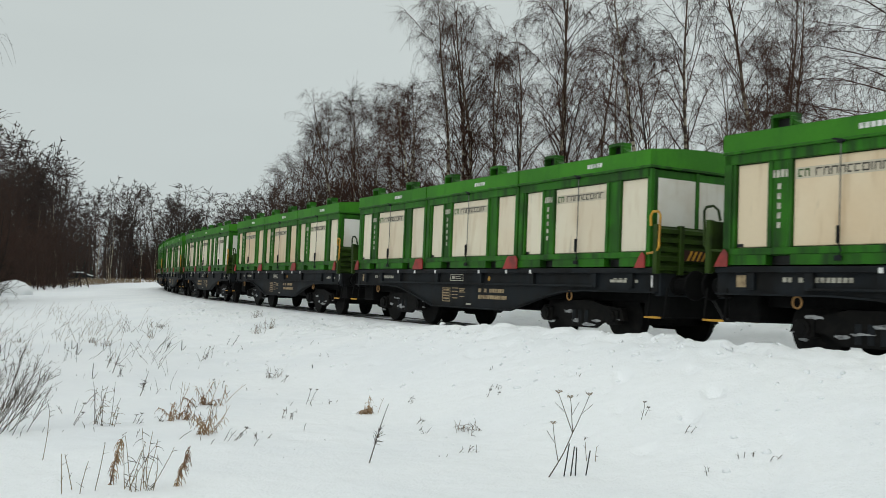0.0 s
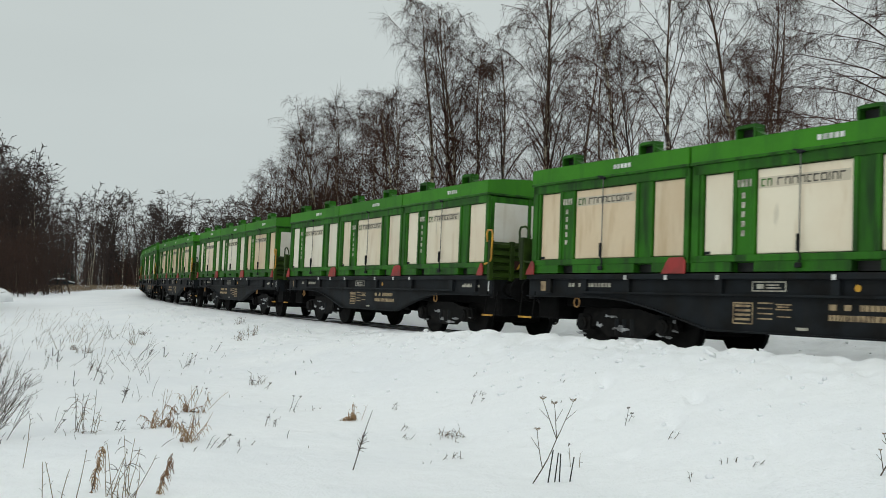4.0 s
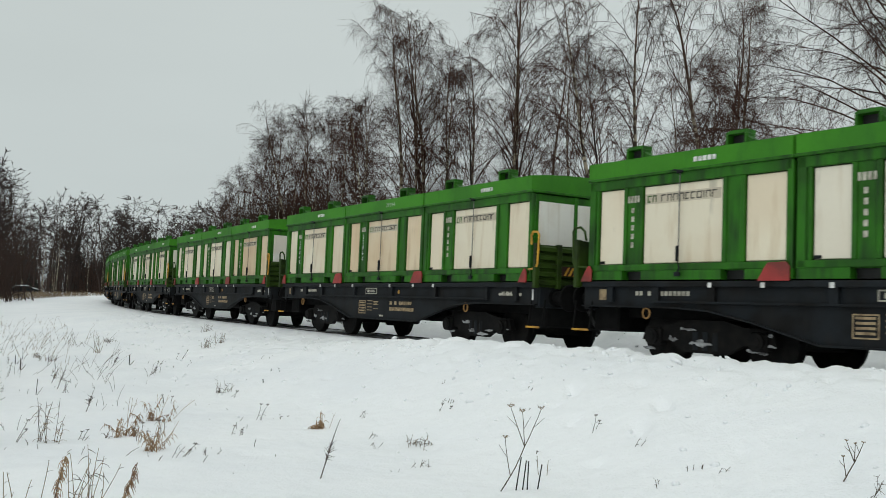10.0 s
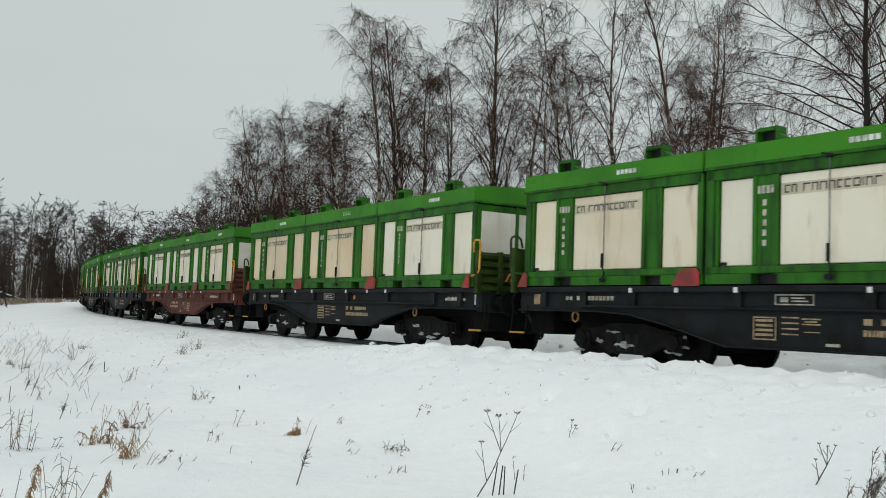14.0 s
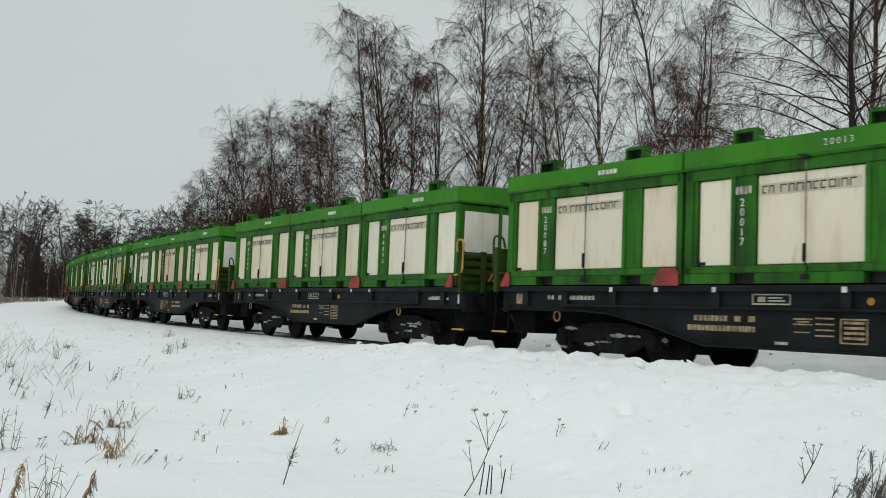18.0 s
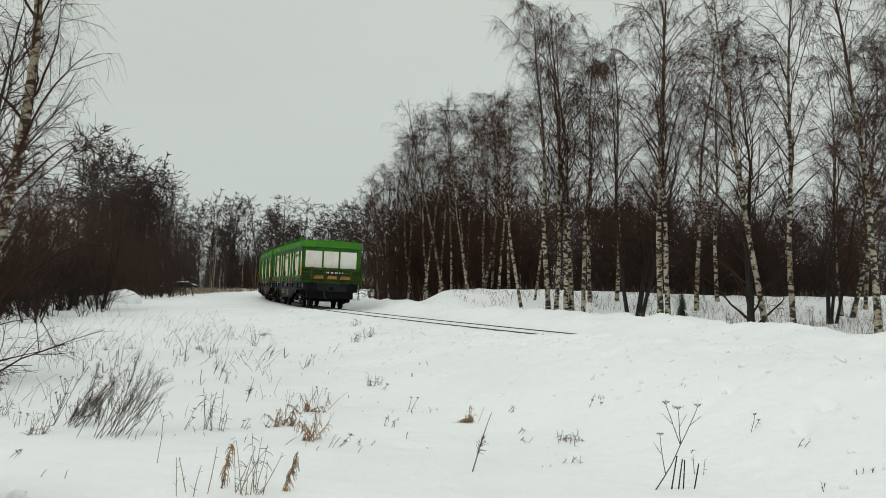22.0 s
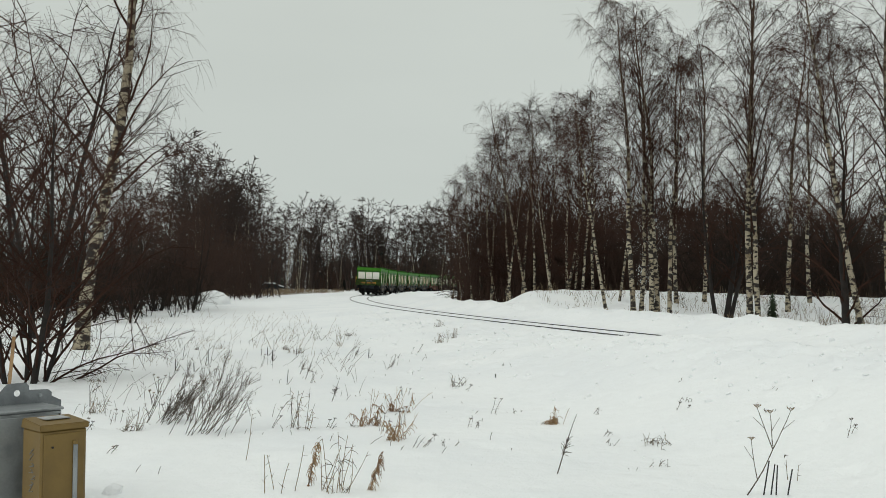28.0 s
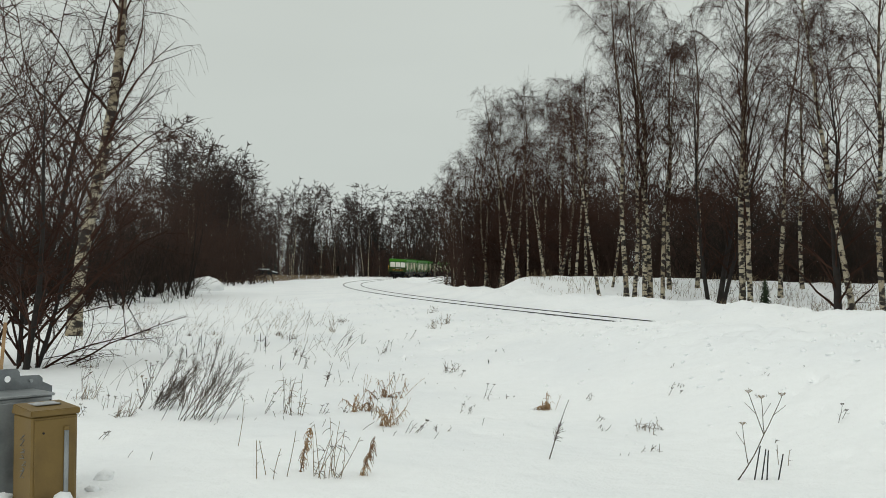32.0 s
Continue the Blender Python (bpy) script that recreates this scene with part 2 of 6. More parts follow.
def weathered(m, streak, amount, scale=(26.0, 26.0, 0.9), low=0.55, drift=0.06):
    """Runs of rust and dirt down a painted side, and a small difference from piece to piece."""
    n, l = m.node_tree.nodes, m.node_tree.links
    b = n["Principled BSDF"]
    base = b.inputs["Base Color"].links[0].from_socket
    co, mp, no, rp, mx, mul, info, rg = (n.new("ShaderNode" + k) for k in ("TexCoord", "Mapping", "TexNoise", "ValToRGB", "Mix", "VectorMath", "ObjectInfo", "MapRange"))
    mp.inputs["Scale"].default_value = scale
    no.inputs["Scale"].default_value, no.inputs["Detail"].default_value = 1.0, 6.0
    off = n.new("ShaderNodeVectorMath")
    off.operation = "ADD"
    l.new(co.outputs["Object"], off.inputs[0])
    l.new(info.outputs["Random"], off.inputs[1])
    l.new(off.outputs[0], mp.inputs[0])
    l.new(mp.outputs[0], no.inputs["Vector"])
    rp.color_ramp.elements[0].position, rp.color_ramp.elements[0].color = low, (0, 0, 0, 1)
    rp.color_ramp.elements[1].position, rp.color_ramp.elements[1].color = min(1.0, low + 0.22), (amount, amount, amount, 1)
    l.new(no.outputs["Fac"], rp.inputs[0])
    mx.data_type = "RGBA"
    mx.inputs["B"].default_value = (*streak, 1)
    l.new(rp.outputs[0], mx.inputs["Factor"])
    l.new(base, mx.inputs["A"])
    rg.inputs["To Min"].default_value, rg.inputs["To Max"].default_value = 1 - drift, 1 + drift
    l.new(info.outputs["Random"], rg.inputs["Value"])
    mul.operation = "SCALE"
    l.new(mx.outputs["Result"], mul.inputs[0])
    l.new(rg.outputs[0], mul.inputs["Scale"])
    l.new(mul.outputs[0], b.inputs["Base Color"])


weathered(CREAM, (0.45, 0.30, 0.15), 0.42, (5.0, 5.0, 0.9), 0.54)
weathered(CREAM_PALE, (0.48, 0.36, 0.23), 0.34, (5.0, 5.0, 0.9), 0.56)
weathered(CREAM_OLD, (0.40, 0.25, 0.11), 0.45, (5.0, 5.0, 0.9), 0.52)
for panel_paint in (CREAM, CREAM_PALE, CREAM_OLD):
    weathered(panel_paint, (0.07, 0.055, 0.045), 0.85, (3.2, 3.2, 0.75), 0.63, 0.0)
weathered(WHITE_PANEL, (0.45, 0.38, 0.28), 0.35, (9.0, 9.0, 0.7), 0.56)
weathered(GREEN, (0.010, 0.034, 0.007), 0.85, (6.0, 6.0, 0.8), 0.47, 0.10)
weathered(COVER, (0.022, 0.110, 0.012), 0.5, (5.0, 5.0, 1.2), 0.55, 0.08)
weathered(STEEL, (0.018, 0.016, 0.014), 0.5, (4.0, 4.0, 1.5), 0.5, 0.10)


# ---- building helpers ----
def mesh_object(name, verts, faces, material, smooth=False):
    me = bpy.data.meshes.new(name)
    me.from_pydata(verts, [], faces)
    me.materials.append(material)
    if smooth:
        me.polygons.foreach_set("use_smooth", [True] * len(me.polygons))
    return new(name, me)


def quick_mesh(name, verts, quads, materials, index=None, smooth=False):
    """A mesh from arrays: verts (n, 3), quads (m, 4) and a material index for each face."""
    me = bpy.data.meshes.new(name)
    verts, quads = np.asarray(verts, np.float32), np.asarray(quads, np.int32)
    me.vertices.add(len(verts))
    me.vertices.foreach_set("co", verts.ravel())
    me.loops.add(quads.size)
    me.loops.foreach_set("vertex_index", quads.ravel())
    me.polygons.add(len(quads))
    me.polygons.foreach_set("loop_start", np.arange(0, quads.size, quads.shape[1], dtype=np.int32))
    if index is not None:
        me.polygons.foreach_set("material_index", np.asarray(index, np.int32))
    if smooth:
        me.polygons.foreach_set("use_smooth", np.ones(len(quads), bool))
    for m in materials:
        me.materials.append(m)
    me.update(calc_edges=True)
    me.validate()
    return me


def part(name, bm, material, parent, label=""):
    """Links a bmesh as one mesh object under a thing or a part."""
    me = bpy.data.meshes.new(name)
    bm.to_mesh(me)
    bm.free()
    me.materials.append(material)
    ob = new(name, me)
    ob.parent = parent
    return tagged(ob, label) if label else ob


def box(x0, x1, y0, y1, z0, z1, bevel=0.0, bm=None):
    bm = bm or bmesh.new()
    made = bmesh.ops.create_cube(bm, size=1.0, matrix=Matrix.Translation(((x0 + x1) / 2, (y0 + y1) / 2, (z0 + z1) / 2)) @ Matrix.Diagonal((x1 - x0, y1 - y0, z1 - z0, 1)))
    if bevel:
        edges = list({e for v in made["verts"] for e in v.link_edges})
        bmesh.ops.bevel(bm, geom=edges, offset=bevel, segments=1, affect="EDGES")
    return bm


def cyl(radius, depth, m, segments=16, bm=None, r2=None, bevel=0.0):
    bm = bm or bmesh.new()
    made = bmesh.ops.create_cone(bm, cap_ends=True, segments=segments, radius1=radius, radius2=radius if r2 is None else r2, depth=depth, matrix=m)
    if bevel:
        edges = list({e for v in made["verts"] for e in v.link_edges if abs(e.calc_face_angle(0)) > 0.9})
        bmesh.ops.bevel(bm, geom=edges, offset=bevel, segments=1, affect="EDGES")
    return bm


def prism(outline, y0, y1, bm=None):
    """A plate of an outline in x and z, from y0 to y1."""
    bm = bm or bmesh.new()
    a = [bm.verts.new((x, y0, z)) for x, z in outline]
    b = [bm.verts.new((x, y1, z)) for x, z in outline]
    n = len(outline)
    bm.faces.new(a)
    bm.faces.new(b[::-1])
    for i in range(n):
        bm.faces.new((a[i], b[i], b[(i + 1) % n], a[(i + 1) % n]))
    bmesh.ops.recalc_face_normals(bm, faces=bm.faces)
    return bm


def pipe(points, radius, bm=None, sides=6):
    """A bent bar through points."""
    bm = bm or bmesh.new()
    pts = [Vector(p) for p in points]
    rings = []
    for i, p in enumerate(pts):
        d = (pts[min(i + 1, len(pts) - 1)] - pts[max(i - 1, 0)]).normalized()
        u = d.orthogonal().normalized()
        if rings:
            u = (last - d * last.dot(d)).normalized()
        last = u
        v = d.cross(u)
        rings.append([bm.verts.new(p + (u * math.cos(a) + v * math.sin(a)) * radius) for a in (k * math.tau / sides for k in range(sides))])
    for r, q in zip(rings, rings[1:]):
        for k in range(sides):
            bm.faces.new((r[k], r[(k + 1) % sides], q[(k + 1) % sides], q[k]))
    bm.faces.new(rings[0][::-1])
    bm.faces.new(rings[-1])
    return bm


class Tubes:
    """Gathers many thin bars into arrays."""

    def __init__(self):
        self.v, self.f, self.n = [], [], 0

    def add(self, pts, radii, sides=3):
        pts = np.asarray(pts, float)
        d = np.gradient(pts, axis=0)
        d /= np.linalg.norm(d, axis=1)[:, None] + 1e-9
        up = np.array([0.31, 0.17, 0.93]) if abs(d[0, 2]) < 0.8 else np.array([0.97, 0.2, 0.1])
        u = np.cross(d, up)
        u /= np.linalg.norm(u, axis=1)[:, None] + 1e-9
        w = np.cross(d, u)
        a = np.arange(sides) * math.tau / sides
        ring = (u[:, None] * np.cos(a)[None, :, None] + w[:, None] * np.sin(a)[None, :, None]) * np.asarray(radii)[:, None, None] + pts[:, None]
        k = len(pts)
        i, j = np.arange(k - 1)[:, None] * sides, np.arange(sides)[None]
        q = np.stack([i + j, i + (j + 1) % sides, i + sides + (j + 1) % sides, i + sides + j], -1).reshape(-1, 4)
        self.v.append(ring.reshape(-1, 3))
        self.f.append(q + self.n)
        self.n += k * sides

    def arrays(self):
        return np.concatenate(self.v), np.concatenate(self.f)


def spot(az, dist):
    """A place on the plan, by its bearing to the left of +y and its distance from where the camera stands."""
    return (-math.sin(radians(az)) * dist, math.cos(radians(az)) * dist)


# ---- the curved track on the plan ----
BEND_S = (-240, -100, -60, -20, 10, 40, 70, 100, 130, 160, 420)
BEND_K = (0.0, -4.0, -7.9, -7.5, -2.9, -3.6, -3.0, -2.87, -2.4, -1.95, -1.95)
TRACK_S = np.arange(-260.0, 421.0, 1.0)
_turn = np.cumsum(np.interp(TRACK_S, BEND_S, BEND_K) / 1000.0)
_zero = 260
TRACK_H = _turn - _turn[_zero] + radians(119.25)
_mid = (TRACK_H[1:] + TRACK_H[:-1]) / 2
TRACK_X, TRACK_Y = np.r_[0, np.cumsum(np.cos(_mid))], np.r_[0, np.cumsum(np.sin(_mid))]
TRACK_X, TRACK_Y = TRACK_X - TRACK_X[_zero] + 4.39, TRACK_Y - TRACK_Y[_zero] + 17.14
CANT = 2.23
FALL = -0.0007


def on_track(s):
    return (float(np.interp(s, TRACK_S, TRACK_X)), float(np.interp(s, TRACK_S, TRACK_Y)), FALL * s, float(np.interp(s, TRACK_S, TRACK_H)))


def beside_track(xy):
    """For points of the plan: the distance along the track and to its left side."""
    s_out, l_out = np.empty(len(xy)), np.empty(len(xy))
    for k in range(0, len(xy), 4000):
        p = xy[k:k + 4000]
        d2 = (p[:, :1] - TRACK_X[None]) ** 2 + (p[:, 1:] - TRACK_Y[None]) ** 2
        i = d2.argmin(1)
        dx, dy = p[:, 0] - TRACK_X[i], p[:, 1] - TRACK_Y[i]
        h = TRACK_H[i]
        along = dx * np.cos(h) + dy * np.sin(h)
        side = -dx * np.sin(h) + dy * np.cos(h)
        s_out[k:k + 4000] = TRACK_S[i] + along
        l_out[k:k + 4000] = np.where(np.abs(along) > 3, np.sign(side) * np.sqrt(d2[np.arange(len(p)), i]), side)
    return s_out, l_out


# ---- the ground: one sheet of snow to the horizon ----
def ease(a, b, x):
    t = np.clip((x - a) / (b - a), 0, 1)
    return t * t * (3 - 2 * t)


def waves(x, y, step, seed):
    """Smooth lumps of about the given size, from -1 to 1."""
    r = np.random.RandomState(seed)
    out = np.zeros_like(x)
    for k in range(7):
        a, f, p = r.uniform(0, math.tau), r.uniform(0.6, 1.6) * math.tau / step, r.uniform(0, math.tau)
        out += np.sin((x * math.cos(a) + y * math.sin(a)) * f + p + 1.3 * np.sin((y * math.cos(a) - x * math.sin(a)) * f * 0.6 + p))
    return out / 4.0


def ground_height(x, y):
    """The height of the snow at points of the plan."""
    x, y = np.atleast_1d(np.asarray(x, float)), np.atleast_1d(np.asarray(y, float))
    s, l = beside_track(np.stack([x, y], 1))
    dist = np.hypot(x, y)
    rail = FALL * np.clip(s, -60, 250)
    # the field in front: low by the camera, level with the rails far off
    near = -0.45 - 0.12 * ease(4, 11, dist) * (1 - ease(14, 26, dist)) + 0.42 * ease(24, 90, dist)
    near = near + 0.05 * waves(x, y, 9.0, 3) * ease(1.5, 5, dist) + 0.015 * waves(x, y, 1.7, 5)
    beyond = -0.55 + 0.10 * waves(x, y, 16.0, 7) + 0.45 * ease(35, 130, -l) + 0.05 * waves(x, y, 3.0, 8)
    # a ploughed bank across the marsh, with one higher heap
    top = 0.96 - 0.30 * ease(0, 14, x) + 0.10 * ease(17, 24, x) + 0.33 * np.exp(-((x - 25.4) / 2.2) ** 2) + 0.05 * waves(x, y, 2.2, 19)
    along = np.exp(-((y - 58) / np.where(y < 58, 7.0, 4.0)) ** 2) * ease(-8.5, -4.5, x)
    beyond = beyond + (top - beyond) * along
    crest = rail - 0.06 + 0.42 * (1 - ease(0, 9, s))
    front = crest + (near - crest) * ease(2.9, 7.0, l)
    back_top = rail + 0.30 + 0.14 * waves(x, y, 5.0, 11) + 0.07 * waves(x, y, 1.3, 12)
    back = back_top + (beyond - back_top) * ease(4.4, 8.5, -l)
    bed = rail - 0.024 + np.clip(l, -1.6, 1.6) * math.sin(radians(CANT))
    z = np.where(l > 0, bed + (front - bed) * ease(1.6, 2.8, l), bed + (back - bed) * ease(1.75, 3.7, -l))
    lumps = np.exp(-((l - 2.6) / 1.3) ** 2) + 0.6 * np.exp(-((-l - 4) / 1.5) ** 2)
    z += 0.045 * lumps * waves(x, y, 0.9, 13) + 0.03 * lumps * waves(x, y, 0.42, 17)
    # prints and pits along the bank and over the field
    trodden = np.exp(-((l - 4.0) / 2.2) ** 2) + 0.5 * np.exp(-((-l - 4) / 1.5) ** 2)
    z -= 0.15 * trodden * np.clip(waves(x, y, 0.75, 23) - 0.55, 0, 0.8) + 0.05 * (l > 6) * np.clip(waves(x, y, 0.9, 29) - 0.7, 0, 0.7)
    return z


def ground():
    r = np.concatenate([np.geomspace(0.6, 9, 95), np.linspace(9.1, 24, 135), np.geomspace(24.3, 70, 75), np.geomspace(71.5, 3000, 55)])
    az = np.radians(np.concatenate([np.arange(-38, 50, 0.22), np.linspace(50, 321.5, 100)]))
    R, A = np.meshgrid(r, az, indexing="ij")
    x, y = -np.sin(A) * R, np.cos(A) * R
    z = ground_height(x.ravel(), y.ravel())
    v = np.stack([x.ravel(), y.ravel(), z], 1)
    v = np.vstack([v, [0, 0, float(ground_height(0.0, 0.0)[0])]])
    n, m = len(r), len(az)
    i, j = np.meshgrid(np.arange(n - 1), np.arange(m), indexing="ij")
    jj = (j + 1) % m
    q = np.stack([i * m + j, (i + 1) * m + j, (i + 1) * m + jj, i * m + jj], -1).reshape(-1, 4)
    k = np.arange(0, m, 2)
    q = np.vstack([q, np.stack([np.full_like(k, n * m), k, k + 1, (k + 2) % m], -1)])
    me = quick_mesh("ground", v, q, [SNOW], smooth=True)
    ob = new("ground", me)
    return tagged(ob, "snow-covered field with a ploughed bank along the track", "ground", kind="structure")


ground()


def rails():
    profile = [(-0.036, 0), (0.036, 0), (0.036, -0.035), (0.010, -0.05), (0.010, -0.13), (0.07, -0.15), (0.07, -0.165), (-0.07, -0.165), (-0.07, -0.15), (-0.010, -0.13), (-0.010, -0.05), (-0.036, -0.035)]
    for side in (1, -1):
        v, f, ss, k = [], [], np.arange(-100, 300, 1.0), len(profile)
        for s in ss:
            x, y, z, h = on_track(s)
            c, sn = math.cos(radians(CANT)), math.sin(radians(CANT))
            for a, b in profile:
                l = side * 0.798 + a
                ly, lz = l * c - b * sn, l * sn + b * c
                v.append((x - ly * math.sin(h), y + ly * math.cos(h), z + lz))
        for i in range(len(ss) - 1):
            for j in range(k):
                f.append((i * k + j, i * k + (j + 1) % k, (i + 1) * k + (j + 1) % k, (i + 1) * k + j))
        ob = mesh_object("rail", v, f, RAIL_TOP)
        tagged(ob, "dark steel rail half sunk in packed snow", "rail", "rails", "structure")


rails()


# ---- trees ----
def unit(v):
    v = np.asarray(v, float)
    return v / (np.linalg.norm(v) + 1e-9)


def arm(r, start, way, length, n, rise, shake, end=None):
    """A bending branch: points from start along way, bent up (rise > 0) or down by its own weight, towards end at its tip."""
    pts, d = [np.asarray(start, float)], unit(way)
    for i in range(n):
        lift = rise if end is None else rise + (end - rise) * i / max(1, n - 1)
        d = unit(d + np.array([r.normal(0, shake), r.normal(0, shake), lift + r.normal(0, shake * 0.6)]))
        pts.append(pts[-1] + d * length / n)
    return np.array(pts)


def at(pts, f):
    k = min(int(f * (len(pts) - 1)), len(pts) - 2)
    g = f * (len(pts) - 1) - k
    return pts[k] * (1 - g) + pts[k + 1] * g, unit(pts[k + 1] - pts[k])


def birch_arrays(seed, tall, thick, first=0.28, spread=0.20, limbs=30, lean=(0.0, 0.0), weep=0.25, twigs=6, subs=7, forks=1, fine=0.0055, rise=0.0, reach=1.0, fan=0.17, bend=1, taper=0.85):
    """Trunk, and crown of ascending limbs, side shoots and hanging twigs, thicker here and thinner there."""
    r = np.random.RandomState(seed)
    stems, crown = [], Tubes()
    for fork in range(forks):
        way = np.array([math.cos(fork * 2.4 + seed), math.sin(fork * 2.4 + seed), 0]) * (forks > 1)
        start = np.array([0, 0, -0.5]) + way * 0.22
        out = np.array([lean[0], lean[1], 1.0]) + way * fan
        t_len = tall * (1 - 0.09 * fork) + 0.5
        stem = arm(r, start, out, t_len, 12, 0.03, 0.045)
        f = np.linspace(0, 1, 13)
        rad = thick * (1 - 0.25 * (fork > 0)) * ((1 - f) ** taper * 0.96 + 0.04)
        rad[0] *= 1.35
        stems.append(Tubes())
        stems[-1].add(stem, rad, 9)
        n_l = int(limbs / forks ** 0.6)
        for i in range(n_l):
            h = first + (0.97 - first) * ((i + r.uniform(-0.3, 0.3)) / n_l)
            h = min(max(h, 0.05), 0.985)
            p, d = at(stem, h)
            a = i * 2.4 + r.uniform(-0.6, 0.6)
            up = r.uniform(0.5, 1.1) + 0.5 * h + rise
            length = tall * spread * (0.30 + 0.95 * math.sin(math.pi * min(1, (h - first) / (1 - first) * 0.78 + 0.20))) * r.uniform(0.65, 1.2)
            limb = arm(r, p, (math.cos(a), math.sin(a), up), length, 6, 0.05, 0.13, -weep * 0.8)
            lr = max(0.012, thick * 0.32 * (1 - h) + 0.011)
            crown.add(limb, np.linspace(lr, 0.007, 7), 3)
            full = r.choice([0.45, 0.8, 1.0, 1.3, 1.7])
            for j in range(subs):
                g = 1 - 0.80 * r.rand() ** 1.3
                q, e = at(limb, g)
                side = unit(e + np.array([r.normal(0, 0.75), r.normal(0, 0.75), r.normal(0.05, 0.5)]))
                sl = length * r.uniform(0.18, 0.42) * (1.25 - 0.5 * g) + 0.30
                sub = arm(r, q, side, sl, 2, -weep * 0.55, 0.18)
                crown.add(sub, [0.010, 0.008, fine], 3)
                for _ in range(int(twigs * full + 0.5)):
                    q2, e2 = at(sub, r.uniform(0.1, 1.0))
                    tw = arm(r, q2, e2 * 0.6 + r.normal(0, 0.42, 3) - np.array([0, 0, weep * 1.7]), r.uniform(0.25, 0.95) * (0.45 + tall / 26) * reach, bend, -weep * 1.9, 0.16)
                    crown.add(tw, np.linspace(fine * 0.95, fine * 0.5, bend + 1), 3)
    return [t.arrays() for t in stems], crown.arrays()


def tree_thing(name, label, trunk, crown, bark, twig, category="tree", group=""):
    """A tree at the origin, with its trunk and crown as parts."""
    ob = tagged(new(name), label, category, group)
    for part_name, (v, f), m in [("trunk", stem, bark) for stem in trunk] + [("crown", crown, twig)]:
        p = new(part_name, quick_mesh(part_name, v, f, [m], smooth=True))
        p.parent = ob
    return ob


def stand(ob, az, dist, turn=0.0, size=1.0, sink=0.05):
    x, y = spot(az, dist)
    z = float(ground_height(x, y)[0])
    ob.matrix_basis = pose(x, y, z - sink, 0, 0, turn) @ Matrix.Diagonal((size, size, size, 1))
    return ob


BIRCH = "tall bare birch with white peeling bark behind the track"
KINDS = [
    ("birch", BIRCH, BARK, dict(seed=21, tall=16.5, thick=0.145, first=0.24, spread=0.165, limbs=34, twigs=8, subs=7, rise=0.45, weep=0.30)),
    ("birch", BIRCH, BARK, dict(seed=22, tall=17.0, thick=0.155, first=0.28, spread=0.175, limbs=36, lean=(0.05, 0.0), twigs=8, subs=7, rise=0.4, weep=0.34)),
    ("birch", BIRCH, BARK, dict(seed=23, tall=14.5, thick=0.115, first=0.24, spread=0.18, limbs=30, lean=(-0.08, 0.04), twigs=8, subs=7, rise=0.45, weep=0.30)),
    ("birch", "bare birch with two white stems behind the snow bank", BARK, dict(seed=24, tall=15.5, thick=0.13, first=0.22, spread=0.155, limbs=36, forks=2, twigs=7, subs=6, rise=0.45, weep=0.30)),
    ("alder", "dark-barked bare alder with low spreading boughs", DARK_BARK, dict(seed=25, tall=11.5, thick=0.17, first=0.05, spread=0.27, limbs=40, weep=0.12, twigs=8, subs=7, taper=1.5)),
    ("alder", "dark bare alder with three spreading stems on the snowy marsh", DARK_BARK, dict(seed=26, tall=13.0, thick=0.15, first=0.16, spread=0.21, limbs=44, forks=3, weep=0.14, twigs=7, subs=6, fan=0.22, taper=1.2, rise=0.3)),
    ("birch", "slender young birch with a dense red-brown crown", BARK, dict(seed=27, tall=12.0, thick=0.095, first=0.13, spread=0.20, limbs=36, weep=0.16, twigs=9, subs=7, rise=0.35, fine=0.0065)),
    ("birch", "leaning slender birch at the edge of the copse", BARK, dict(seed=28, tall=11.5, thick=0.10, first=0.36, spread=0.15, limbs=22, lean=(0.20, 0.0), twigs=8)),
]
MASTERS = {}


def plant(kind, az, dist, turn=0.0, size=1.0):
    """Stands a tree of one of the kinds; the first of a kind is built, the others are copies."""
    if kind not in MASTERS:
        name, label, bark, how = KINDS[kind]
        trunk, crown = birch_arrays(**how)
        MASTERS[kind] = tree_thing(name, label, trunk, crown, bark, TWIG, name if name == "birch" else "tree", "trees behind the track")
        return stand(MASTERS[kind], az, dist, turn, size)
    return stand(copy_thing(MASTERS[kind], Matrix()), az, dist, turn, size)


# along the far side of the track: kind, bearing, distance, turn, size
YOUNG_STAND = (
    (6, 2, 60, 0, 1.05), (6, 2.9, 63, 90, 1.07), (2, 1.3, 60, 20, 0.86), (3, 4.9, 66, 210, 0.96), (6, 5.6, 68, 33, 1.23),
    (6, 6.2, 71, 150, 1.2), (3, 6.9, 74, 300, 0.9), (6, 7.4, 72, 75, 1.09), (2, 8, 80, 15, 0.88), (6, 8.5, 78, 190, 0.94),
    (6, 9.2, 86, 260, 0.9), (6, 4, 68, 60, 1.2), (3, 3.3, 64, 100, 0.94), (6, 2.4, 72, 310, 1.16), (6, 9.7, 95, 10, 0.86),
    (7, 6.6, 64, 30, 0.86), (7, 3.7, 61, 200, 0.8),
)
